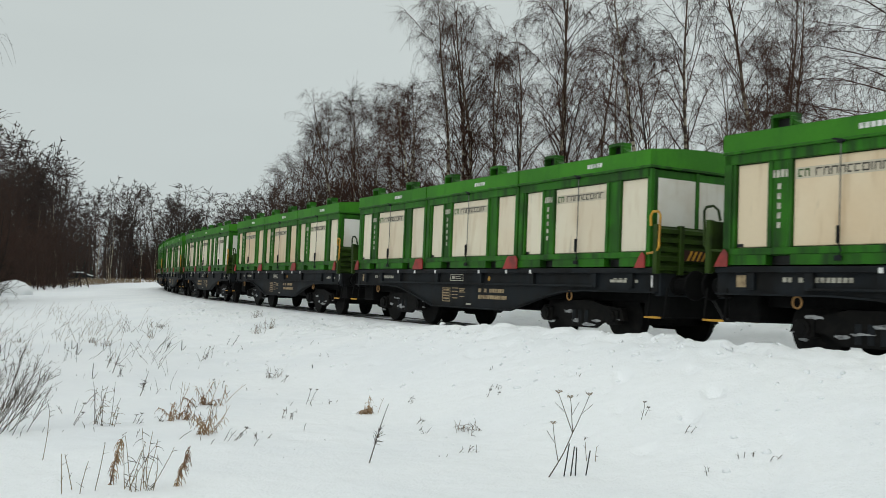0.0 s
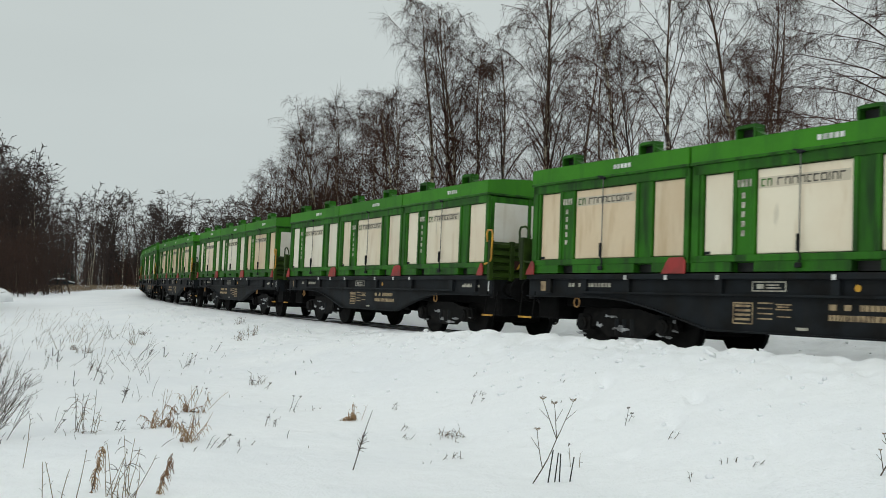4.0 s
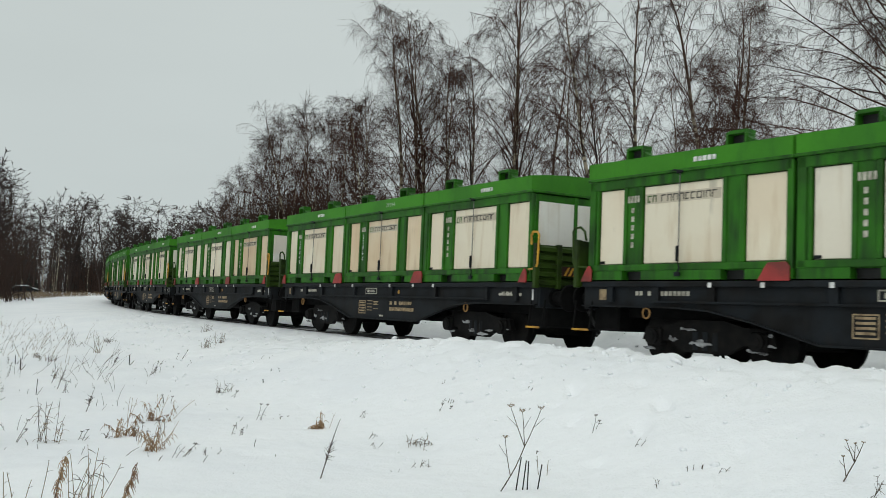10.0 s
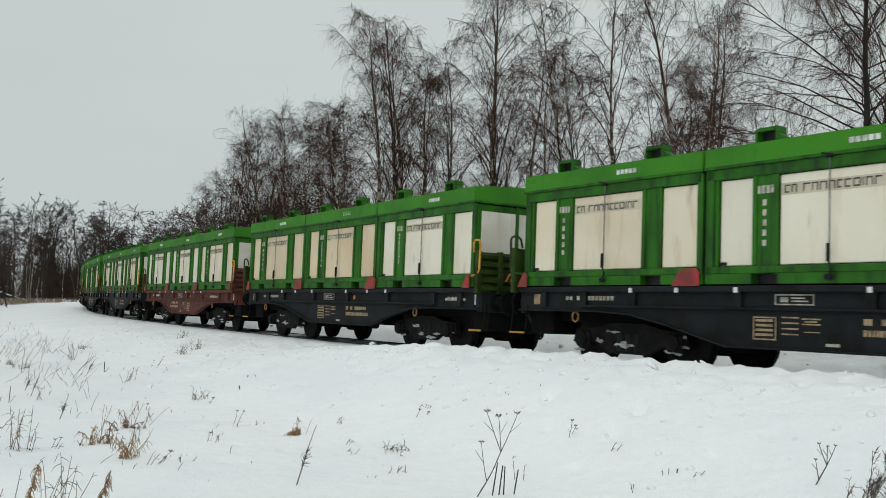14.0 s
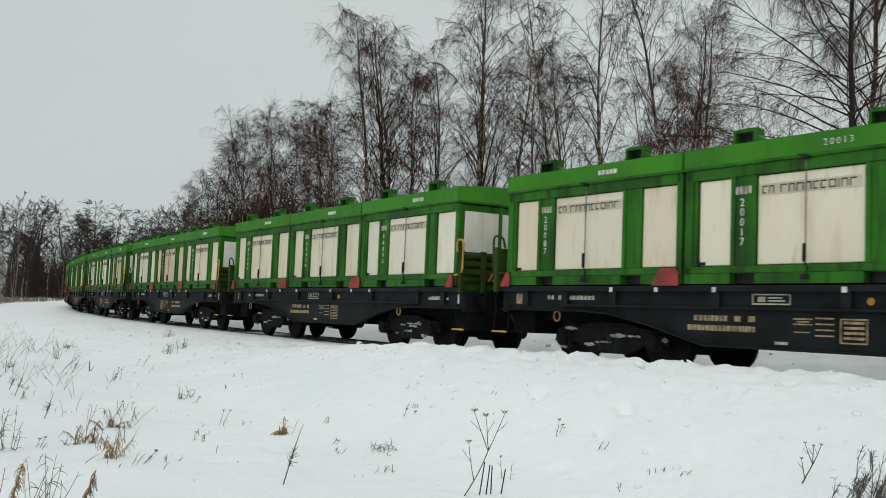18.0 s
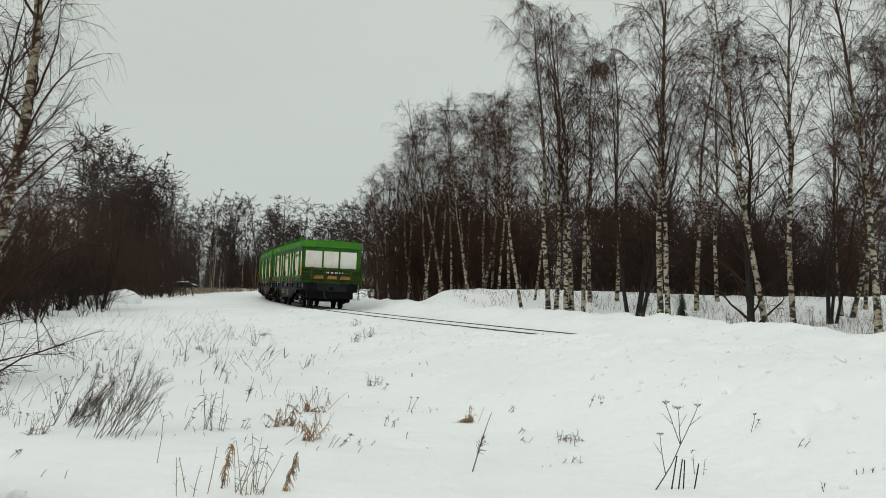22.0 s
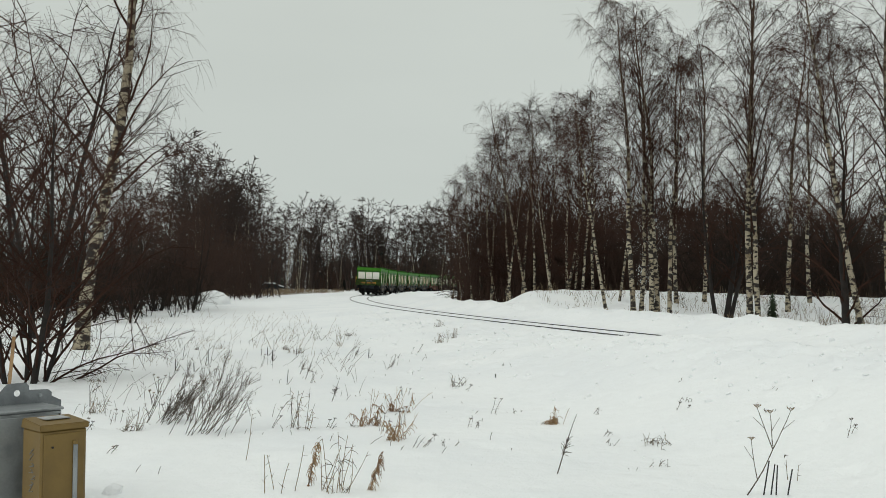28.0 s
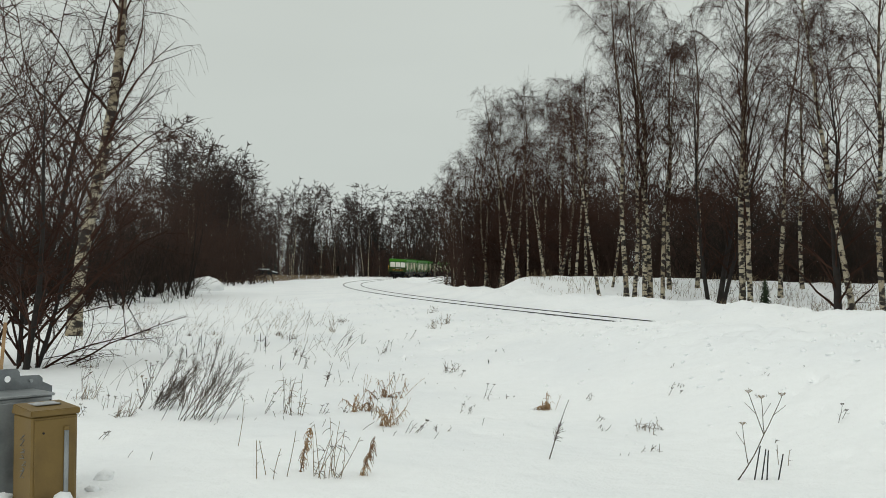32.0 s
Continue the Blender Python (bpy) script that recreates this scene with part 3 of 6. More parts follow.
TALL_CLUMPS = (
    (5, -6.06, 47, 10, 1.02), (0, -7.53, 44.5, 80, 1.04), (2, -7.96, 44.2, 120, 1.14), (0, -9.6, 52, 140, 0.92), (2, -10.8, 55, 10, 1.04),
    (2, -5, 54, 200, 1.06), (0, -0.97, 48, 30, 0.96), (2, -1.39, 48.6, 250, 1.04), (1, -2.08, 48, 160, 0.92), (0, -2.37, 48.4, 340, 0.98),
    (7, -3.02, 48, 60, 1.2), (2, -3.5, 53, 10, 1.04), (7, 0.42, 50, 180, 1.04), (7, -0.1, 53, 20, 0.78),
)
MARSH_TREES = (
    (4, -12.6, 39, 20, 1), (7, -13.7, 39, 160, 1.3), (2, -14.95, 38.5, 40, 1.05), (5, -16.9, 49, 60, 0.8), (1, -19.3, 39, 170, 0.95),
    (3, -17.6, 52, 30, 1), (0, -20.2, 47, 90, 0.95), (6, -18.6, 55, 30, 1.2), (4, -22.6, 76, 45, 0.86), (4, -25.7, 84, 145, 0.78),
    (4, -27.8, 80, 10, 0.78), (3, -24.4, 88, 30, 0.65), (0, -20.6, 43, 200, 0.9), (4, -20.5, 96, 250, 0.8), (1, -29.7, 33, 300, 0.95),
    (5, -17.2, 82, 10, 0.9), (4, -14.6, 88, 100, 0.85), (4, -10.3, 80, 10, 0.8), (5, -33, 50, 10, 1), (0, -35, 44, 70, 1),
)
for row in YOUNG_STAND + TALL_CLUMPS + MARSH_TREES:
    plant(*row)

# the big birch whose boughs hang in from the side, and the one by the weedy slope
tree_side = tree_thing("birch", "old birch with long bare drooping boughs over the snow", *birch_arrays(41, 15.5, 0.15, 0.16, 0.30, 80, weep=0.24, twigs=13, subs=13, fine=0.0050, bend=2, rise=-0.5), DARK_BARK, TWIG, "birch")
stand(tree_side, -28.5, 31, 100)
tree_slope = tree_thing("birch", "tall bare birch with white bark beside the weedy slope", *birch_arrays(42, 15.5, 0.19, 0.18, 0.18, 26, lean=(0.028, 0.03), weep=0.26, twigs=8, subs=12, fine=0.0034, bend=2, rise=0.35), BARK, TWIG, "birch")
stand(tree_slope, 31.2, 26, 0)
tree_edge = tree_thing("alder", "dark bare many-stemmed alder low on the snowy slope", *birch_arrays(43, 5.5, 0.065, 0.04, 0.46, 44, forks=4, weep=0.10, twigs=6, subs=7, fine=0.0045, bend=2, fan=0.3), DARK_BARK, TWIG, "tree")
stand(tree_edge, 34.2, 18.5, 30)
dark_tree = tree_thing("alder", "dark bare alder behind the white birch on the slope", *birch_arrays(44, 10.5, 0.12, 0.10, 0.30, 36, forks=3, weep=0.12, twigs=2, subs=5, fine=0.0042, fan=0.24), DARK_BARK, TWIG, "tree")
stand(dark_tree, 33.6, 31, 30)
WILLOW = dict(tall=7.6, thick=0.085, first=0.10, spread=0.30, limbs=44, forks=4, weep=0.0, twigs=5, subs=7, fine=0.0075, fan=0.34, rise=0.2)
willow = tree_thing("willow", "round bare willow with spreading stems at the thicket's edge", *birch_arrays(45, **WILLOW), DARK_BARK, THICKET, "tree", "willows by the slope")
stand(willow, 25.3, 55, 0, 0.9)
for az, dist, turn, size in ((27.0, 52, 80, 0.78), (28.6, 46, 200, 0.72), (26.2, 62, 150, 0.75)):
    stand(copy_thing(willow, Matrix()), az, dist, turn, size)


def replicate(template, rows):
    """Copies of an array mesh at rows of x, y, z, turn, width, height, joined."""
    v, f = template
    rows = np.asarray(rows, float)
    c, s = np.cos(rows[:, 3])[:, None], np.sin(rows[:, 3])[:, None]
    x, y, z = v[None, :, 0] * rows[:, 4:5], v[None, :, 1] * rows[:, 4:5], v[None, :, 2] * rows[:, 5:6]
    out = np.stack([x * c - y * s + rows[:, 0:1], x * s + y * c + rows[:, 1:2], z + rows[:, 2:3]], -1).reshape(-1, 3)
    faces = (f[None] + (np.arange(len(rows)) * len(v))[:, None, None]).reshape(-1, 4)
    return out, faces


def sapling(seed, tall, stems, fine, thick=0.03, twigs=14, spread=0.25):
    r, t = np.random.RandomState(seed), Tubes()
    for k in range(stems):
        a = r.uniform(0, math.tau)
        st = arm(r, (r.normal(0, 0.25), r.normal(0, 0.25), -0.2), (math.cos(a) * spread, math.sin(a) * spread, 1), tall * r.uniform(0.7, 1.0), 5, 0.03, 0.07)
        t.add(st, np.linspace(thick, fine * 0.5, 6), 4)
        for _ in range(twigs):
            p, d = at(st, r.uniform(0.03, 0.98))
            b = arm(r, p, d * 0.8 + r.normal(0, 0.6, 3), tall * r.uniform(0.08, 0.24), 2, 0.05, 0.15)
            t.add(b, [fine * 1.1, fine * 0.9, fine * 0.35], 3)
            for _ in range(2):
                p2, d2 = at(b, r.uniform(0.2, 1))
                t.add(arm(r, p2, d2 + r.normal(0, 0.6, 3), tall * r.uniform(0.05, 0.12), 1, 0, 0.1), [fine, fine * 0.3], 3)
    return t.arrays()


def spruce(seed, tall):
    """A dark conifer: whorls of hanging boughs on a stem."""
    r, t = np.random.RandomState(seed), Tubes()
    t.add([(0, 0, -0.3), (0, 0, tall)], [0.14, 0.02], 5)
    v, f = t.arrays()
    vs, fs, n = [v], [f], len(v)
    for k in range(26):
        h = tall * (0.08 + 0.9 * k / 26)
        for j in range(7):
            a, w = r.uniform(0, math.tau), (tall - h) * 0.24 * r.uniform(0.6, 1.15) + 0.15
            u, q = np.array([math.cos(a), math.sin(a), 0]), np.array([-math.sin(a), math.cos(a), 0])
            tip, base = u * w + [0, 0, h - w * 0.5], np.array([0, 0, h])
            wd = w * 0.28
            vs.append(np.array([base, base * 0.6 + tip * 0.4 + q * wd, tip, base * 0.6 + tip * 0.4 - q * wd]))
            fs.append(np.array([[n, n + 1, n + 2, n + 3]]))
            n += 4
    return np.concatenate(vs), np.concatenate(fs)


def belt(rng, count, az, dist, tall, width=(0.85, 1.15)):
    """Rows for replicate(), strewn over a stretch of the plan by bearing and distance."""
    a, d = rng.uniform(*az, count), rng.uniform(*dist, count)
    x, y = -np.sin(np.radians(a)) * d, np.cos(np.radians(a)) * d
    z = ground_height(x, y)
    h = rng.uniform(*tall, count)
    return np.stack([x, y, z, rng.uniform(0, math.tau, count), h * rng.uniform(*width, count), h], 1)


def woods(name, label, category, material, pieces):
    vs, fs, n = [], [], 0
    for template, rows in pieces:
        v, f = replicate(template, rows)
        vs.append(v)
        fs.append(f + n)
        n += len(v)
    ob = new(name, quick_mesh(name, np.concatenate(vs), np.concatenate(fs), [material], smooth=True))
    return tagged(ob, label, category, kind="stuff")


def join(stems, b):
    """Stems and crown of a shrub as one array mesh."""
    vs, fs, n = [], [], 0
    for v, f in (*stems, b):
        vs.append(v)
        fs.append(f + n)
        n += len(v)
    return np.vstack(vs), np.vstack(fs)


def merge(stems, b):
    a = stems[0]
    return np.vstack([a[0], b[0]]), np.vstack([a[1], b[1] + len(a[0])])


R = np.random.RandomState(5)
BUSH = [sapling(60 + k, 5.0, 4, 0.011, 0.022, twigs=12) for k in range(4)]
SHRUB = [join(*birch_arrays(64 + k, 5.0, 0.050, 0.10, 0.28, 20, forks=4, weep=0.02, twigs=3, subs=4, fine=0.0095, fan=0.40, rise=0.2)) for k in range(3)]
SCRUB = [sapling(70 + k, 5.0, 4, 0.0135, 0.024, twigs=11) for k in range(4)]
TIMBER = [merge(*birch_arrays(80 + k, 10.0, 0.085, 0.20, 0.19, 17, weep=0.03, twigs=3, subs=4, fine=0.030, rise=0.4, reach=0.8)) for k in range(4)]
SPRUCES = [spruce(90 + k, 10.0) for k in range(3)]
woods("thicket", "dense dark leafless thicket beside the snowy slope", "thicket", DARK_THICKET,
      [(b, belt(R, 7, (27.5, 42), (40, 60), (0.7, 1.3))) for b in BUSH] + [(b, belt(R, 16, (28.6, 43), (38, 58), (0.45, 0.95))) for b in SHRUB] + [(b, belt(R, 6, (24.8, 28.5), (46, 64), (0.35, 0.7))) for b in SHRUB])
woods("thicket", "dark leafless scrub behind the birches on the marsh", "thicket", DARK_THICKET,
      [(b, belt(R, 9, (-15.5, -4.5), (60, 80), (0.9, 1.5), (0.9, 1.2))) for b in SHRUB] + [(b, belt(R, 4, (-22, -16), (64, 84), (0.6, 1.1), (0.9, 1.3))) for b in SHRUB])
woods("thicket", "brown leafless scrub behind the birches and the track", "thicket", THICKET,
      [(b, belt(R, 30, (-1.5, 9.3), (72, 95), (1.3, 2.3), (0.8, 1.2))) for b in SCRUB] + [(b, belt(R, 8, (-1, 7), (80, 105), (2.2, 2.8), (0.7, 0.9))) for b in SCRUB]
      + [(b, belt(R, 15, (-8.6, -2.2), (72, 95), (1.5, 2.4), (0.9, 1.2))) for b in SCRUB] + [(b, belt(R, 13, (-13.6, -9.4), (72, 95), (1.3, 2.1), (0.9, 1.2))) for b in SCRUB] + [(b, belt(R, 7, (-18.4, -15.4), (74, 95), (1.0, 1.7), (0.9, 1.2))) for b in SCRUB] + [(b, belt(R, 16, (-20, -1), (84, 115), (0.5, 1.0), (1.3, 1.9))) for b in SCRUB] + [(b, belt(R, 12, (-36, -19), (95, 130), (0.4, 1.0), (1.2, 1.8))) for b in SCRUB])
woods("thicket", "brown scrub along the foot of the far wood", "thicket", THICKET,
      [(b, belt(R, 22, (9.5, 21.8), (190, 250), (0.9, 2.0), (1.4, 2.4))) for b in SCRUB] + [(b, belt(R, 16, (20.8, 26.3), (78, 115), (0.8, 1.5), (1.0, 1.6))) for b in SCRUB])
woods("woodland", "bare grey-brown birch wood at the far end of the line", "woodland", FAR_WOOD,
      [(b, belt(R, 24, (10, 22), (190, 260), (1.2, 2.0), (1.0, 1.5))) for b in TIMBER] + [(b, belt(R, 14, (21.8, 26), (100, 150), (1.1, 1.6), (0.9, 1.3))) for b in TIMBER]
      + [(b, belt(R, 9, (26, 45), (50, 110), (0.8, 1.3))) for b in TIMBER] + [(b, belt(R, 9, (-36, 9.0), (120, 200), (1.0, 1.5))) for b in TIMBER] + [(b, belt(R, 9, (-28, -17), (95, 140), (0.8, 1.25))) for b in TIMBER])
STEMS = [birch_arrays(95 + k, 9.0, 0.10, limbs=1, lean=(0.05 * k - 0.07, 0.0))[0][0] for k in range(4)]
woods("birch_stems", "pale birch stems standing along the edge of the far wood", "birch stems", BARK,
      [(b, belt(R, 5, (10, 22), (185, 215), (1.0, 1.6), (0.6, 0.9))) for b in STEMS] + [(b, belt(R, 3, (21.5, 26.3), (90, 115), (0.9, 1.2), (0.6, 0.8))) for b in STEMS] + [(b, belt(R, 3, (-20, 8), (70, 88), (0.8, 1.1), (0.6, 0.8))) for b in STEMS])
woods("woodland", "dark spruce and scrub wood along the horizon", "woodland", NEEDLE,
      [(b, belt(R, 60, (9, 40), (220, 300), (0.9, 1.5), (0.7, 1.0))) for b in SPRUCES] + [(b, belt(R, 75, (-40, 8.8), (140, 230), (0.5, 0.95))) for b in SPRUCES] + [(b, belt(R, 24, (27.5, 45), (60, 120), (0.35, 0.75))) for b in SPRUCES])


small_spruce = tagged(new("spruce"), "small green spruce sapling poking out of the snow bank", "tree")
ob = new("boughs", quick_mesh("boughs", *spruce(97, 1.5), [YOUNG_NEEDLE]))
ob.parent = small_spruce
stand(small_spruce, -8.75, 42.5, 30)


# ---- the train: flat wagons with three chip containers each ----
LP, WP = 4.06, 13.65


def glyphs():
    """Meshes of the digits in the built-in font, as arrays about 0.7 of a unit high."""
    out = {}
    for ch in "0123456789":
        cu = bpy.data.curves.new("digit", "FONT")
        cu.body, cu.size, cu.resolution_u = ch, 1.0, 2
        ob = bpy.data.objects.new("digit", cu)
        scene.collection.objects.link(ob)
        me = bpy.data.meshes.new_from_object(ob.evaluated_get(bpy.context.evaluated_depsgraph_get()))
        v = np.array([p.co[:] for p in me.vertices])
        out[ch] = (v, [tuple(p.vertices) for p in me.polygons])
        scene.collection.objects.unlink(ob)
        bpy.data.objects.remove(ob)
        bpy.data.meshes.remove(me)
    return out


DIGITS = glyphs()


def number_part(text, x, z, size, parent, material, upright=False, y=1.495):
    """Digits on the side that faces the field, in a row or one under another. The side is seen with x running to the left."""
    v, f, n = [], [], 0
    for i, ch in enumerate(text):
        gv, gf = DIGITS[ch]
        w = 0.72 * size
        ox, oz = (0, -i * size * 0.86) if upright else (i * w, 0)
        for p in gv:
            v.append((x - (p[0] * size + ox), y, z + p[1] * size + oz))
        f += [tuple(k + n for k in q) for q in gf]
        n += len(gv)
    me = bpy.data.meshes.new("number")
    me.from_pydata(v, [], f)
    me.materials.append(material)
    ob = new("number", me)
    ob.parent = parent
    return tagged(ob, kind="stuff")


def bars(rows, y, thick=0.004):
    """Small plates on a side: rows of x0, x1, z0, z1."""
    bm = bmesh.new()
    for x0, x1, z0, z1 in rows:
        box(min(x0, x1), max(x0, x1), min(y, y + thick), max(y, y + thick), z0, z1, bm=bm)
    return bm


Z0, RIM, TOP, HALF_L, HALF_W = 1.345, 3.0, 3.315, 2.0, 1.455
COLUMNS = ((-1.89, -1.20), (-0.81, 0.78), (1.19, 1.77))   # the three panels of a side
POSTS = ((-1.20, -0.81), (0.78, 1.19))
END_PANELS = ((-1.28, -0.46), (-0.37, 0.37), (0.46, 1.28))
LOGO = [(0.0, 0.07), (0.09, 0.16), (0.24, 0.33), (0.35, 0.43), (0.45, 0.54), (0.56, 0.64), (0.66, 0.73), (0.75, 0.83), (0.85, 0.94), (0.96, 0.98), (1.00, 1.08), (1.10, 1.18)]


def container(panel):
    c = tagged(new("container"), "green steel chip container with cream panels and a green cover", "container", "containers on the train")
    # floor frame with fork pockets left open under the posts
    bm = box(-HALF_L, -1.21, -HALF_W + 0.008, HALF_W - 0.008, Z0, Z0 + 0.155, 0.006)
    box(-0.79, 0.79, -HALF_W + 0.008, HALF_W - 0.008, Z0, Z0 + 0.155, 0.006, bm)
    box(1.21, HALF_L, -HALF_W + 0.008, HALF_W - 0.008, Z0, Z0 + 0.155, 0.006, bm)
    part("floor_frame", bm, GREEN, c)
    # black boxes set back in the pockets stand in for their inner shade
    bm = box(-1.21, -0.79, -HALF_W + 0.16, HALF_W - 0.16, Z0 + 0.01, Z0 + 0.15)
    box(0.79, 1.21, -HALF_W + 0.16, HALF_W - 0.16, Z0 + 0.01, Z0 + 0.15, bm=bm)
    part("fork_pocket", bm, BLACK, c, "black block for the shade in the fork pocket")
    part("body", box(-HALF_L + 0.03, HALF_L - 0.03, -HALF_W + 0.075, HALF_W - 0.075, Z0 + 0.14, RIM, 0.02), GREEN, c, "green painted steel box")
    for sy in (1, -1):
        y0, y1 = sorted((sy * (HALF_W - 0.08), sy * (HALF_W + 0.005)))
        part("bottom_rail", box(-HALF_L + 0.02, HALF_L - 0.02, y0, y1, Z0 + 0.15, Z0 + 0.25, 0.008), GREEN, c)
        part("top_rail", box(-HALF_L + 0.02, HALF_L - 0.02, y0, y1, RIM - 0.15, RIM + 0.01, 0.01), GREEN, c)
        for a, b in COLUMNS:
            p0, p1 = sorted((sy * (HALF_W - 0.076), sy * (HALF_W - 0.042)))
            part("panel", box(a + 0.012, b - 0.012, p0, p1, Z0 + 0.262, RIM - 0.162, 0.01), panel, c, "cream-white side panel with rust stains")
        # a dark backing a little larger than each panel shows as a thin line
        edging = bmesh.new()
        for a, b in COLUMNS:
            q0, q1 = sorted((sy * (HALF_W - 0.078), sy * (HALF_W - 0.056)))
            box(a - 0.006, b + 0.006, q0, q1, Z0 + 0.25, RIM - 0.15, bm=edging)
        tagged(part("panel_seal", edging, EDGING, c, "dark edging round the panels"), kind="stuff")
        for a, b in POSTS:
            bm = box(a, a + 0.07, y0, y1, Z0 + 0.25, RIM - 0.15, 0.008)
            box(b - 0.07, b, y0, y1, Z0 + 0.25, RIM - 0.15, 0.008, bm)
            w0, w1 = sorted((sy * (HALF_W - 0.08), sy * (HALF_W - 0.022)))
            box(a + 0.07, b - 0.07, w0, w1, Z0 + 0.2, RIM - 0.15, bm=bm)
            part("post", bm, GREEN, c)
        # corner posts: a narrow one, and one with a raised edge beside a recessed web
        part("corner_post", box(-HALF_L, -1.90, y0, y1, Z0 + 0.14, RIM, 0.012), GREEN, c)
        bm = box(1.86, HALF_L, y0, y1, Z0 + 0.14, RIM, 0.012)
        box(1.775, 1.81, y0, y1, Z0 + 0.25, RIM - 0.15, 0.006, bm)
        box(1.80, 1.87, *sorted((sy * (HALF_W - 0.08), sy * (HALF_W - 0.024))), Z0 + 0.2, RIM - 0.15, bm=bm)
        part("corner_post", bm, GREEN, c)
        tabs = box(1.64, 1.75, *sorted((sy * (HALF_W - 0.044), sy * (HALF_W - 0.026))), Z0 + 0.27, Z0 + 0.315, 0.004)
        part("drain_flap", tabs, STEEL, c, "small dark drain flap")
        # tension rod with its lever down the middle of the side
        y = sy * (HALF_W + 0.012)
        part("tension_rod", pipe([(0.0, y, RIM + 0.06), (0.0, y, Z0 + 0.34)], 0.009), ROD, c, "grey steel rod")
        catch = box(-0.05, 0.04, *sorted((sy * (HALF_W + 0.0), sy * (HALF_W + 0.06))), RIM - 0.02, RIM + 0.03, 0.008)
        pipe([(-0.10, sy * (HALF_W + 0.05), RIM + 0.0), (0.10, sy * (HALF_W + 0.05), RIM + 0.045)], 0.012, catch)
        part("rod_catch", catch, STEEL, c)
        bm = box(-0.018, 0.022, min(y, y + sy * 0.05), max(y, y + sy * 0.05), Z0 + 0.28, Z0 + 0.52, 0.01)
        box(-0.055, 0.055, min(y, y + sy * 0.04), max(y, y + sy * 0.04), Z0 + 0.05, Z0 + 0.12, 0.01, bm)
        pipe([(0, y + sy * 0.02, Z0 + 0.30), (-0.05, y + sy * 0.03, Z0 + 0.18), (0.0, y + sy * 0.02, Z0 + 0.10)], 0.012, bm)
        part("lever", bm, STEEL, c, "dark rod lever")
        # pale band with the firm's mark, as plain shapes
        yb = sy * (HALF_W - 0.040)
        part("mark_band", bars([(-0.75, 0.75, RIM - 0.445, RIM - 0.285)], yb, sy * 0.003), BAND, c, "grey-beige band")
        for tone, span, paint in (("mark", range(2, len(LOGO)), LOGO_DARK), ("green_mark", range(0, 2), GREEN)):
            marks = bmesh.new()
            for i in span:
                g, h = LOGO[i]
                x, x2 = (0.70 - g * 1.17, 0.70 - h * 1.17) if sy > 0 else (-0.70 + g * 1.17, -0.70 + h * 1.17)
                yy = sorted((yb + sy * 0.004, yb + sy * 0.007))
                hi, lo, l0, l1 = RIM - 0.31, RIM - 0.42, min(x, x2), max(x, x2)
                w = 0.018
                box(l0, l1, *yy, hi - 0.02, hi, bm=marks)
                box(*((l1 - w, l1) if sy > 0 else (l0, l0 + w)), *yy, lo, hi - 0.02, bm=marks)
                if i in (1, 3, 4, 5, 8, 10):
                    box(*((l0, l0 + w) if sy > 0 else (l1 - w, l1)), *yy, lo, hi - 0.02, bm=marks)
                if i in (0, 6, 7, 8):
                    box(l0 + w, l1 - w, *yy, lo, lo + 0.02, bm=marks)
            tagged(part(tone, marks, paint, c, "bar marks on the band"), kind="stuff")
    for sx in (1, -1):
        x0, x1 = sorted((sx * (HALF_L - 0.04), sx * (HALF_L - 0.008)))
        for a, b in END_PANELS:
            part("end_panel", box(x0, x1, a, b, Z0 + 0.262, RIM - 0.15, 0.01), WHITE_PANEL, c, "white end panel")
        e0, e1 = sorted((sx * (HALF_L - 0.03), sx * (HALF_L + 0.004)))
        for a, b in ((-0.45, -0.38), (0.38, 0.45)):
            part("end_post", box(e0, e1, a, b, Z0 + 0.2, RIM, 0.01), GREEN, c)
        part("end_rail", box(e0, e1, -HALF_W + 0.05, HALF_W - 0.05, Z0 + 0.12, Z0 + 0.25, 0.01), GREEN, c)
    # cover: hanging sides, gently arched top
    bm, arch = bmesh.new(), []
    for k in range(9):
        u = k / 8 * 2 - 1
        arch.append((u * (HALF_W + 0.02), TOP + 0.09 * (1 - u * u)))
    outline = [(-(HALF_W + 0.03), RIM + 0.02), (-(HALF_W + 0.03), TOP)] + arch[1:-1] + [(HALF_W + 0.03, TOP), (HALF_W + 0.03, RIM + 0.02)]
    lo = [bm.verts.new((-HALF_L - 0.012, y, z)) for y, z in outline]
    hi = [bm.verts.new((HALF_L + 0.012, y, z)) for y, z in outline]
    bm.faces.new(lo)
    bm.faces.new(hi[::-1])
    for i in range(len(outline)):
        bm.faces.new((lo[i], hi[i], hi[(i + 1) % len(outline)], lo[(i + 1) % len(outline)]))
    bmesh.ops.recalc_face_normals(bm, faces=bm.faces)
    bmesh.ops.bevel(bm, geom=[e for e in bm.edges if e.calc_face_angle(0) > 0.6], offset=0.012, segments=2, affect="EDGES")
    cover = part("cover", bm, COVER, c, "bright green hard cover")
    bm = box(-HALF_L - 0.02, HALF_L + 0.02, -HALF_W - 0.042, HALF_W + 0.042, RIM + 0.004, RIM + 0.05, 0.008)
    part("hem", bm, GREEN, cover)
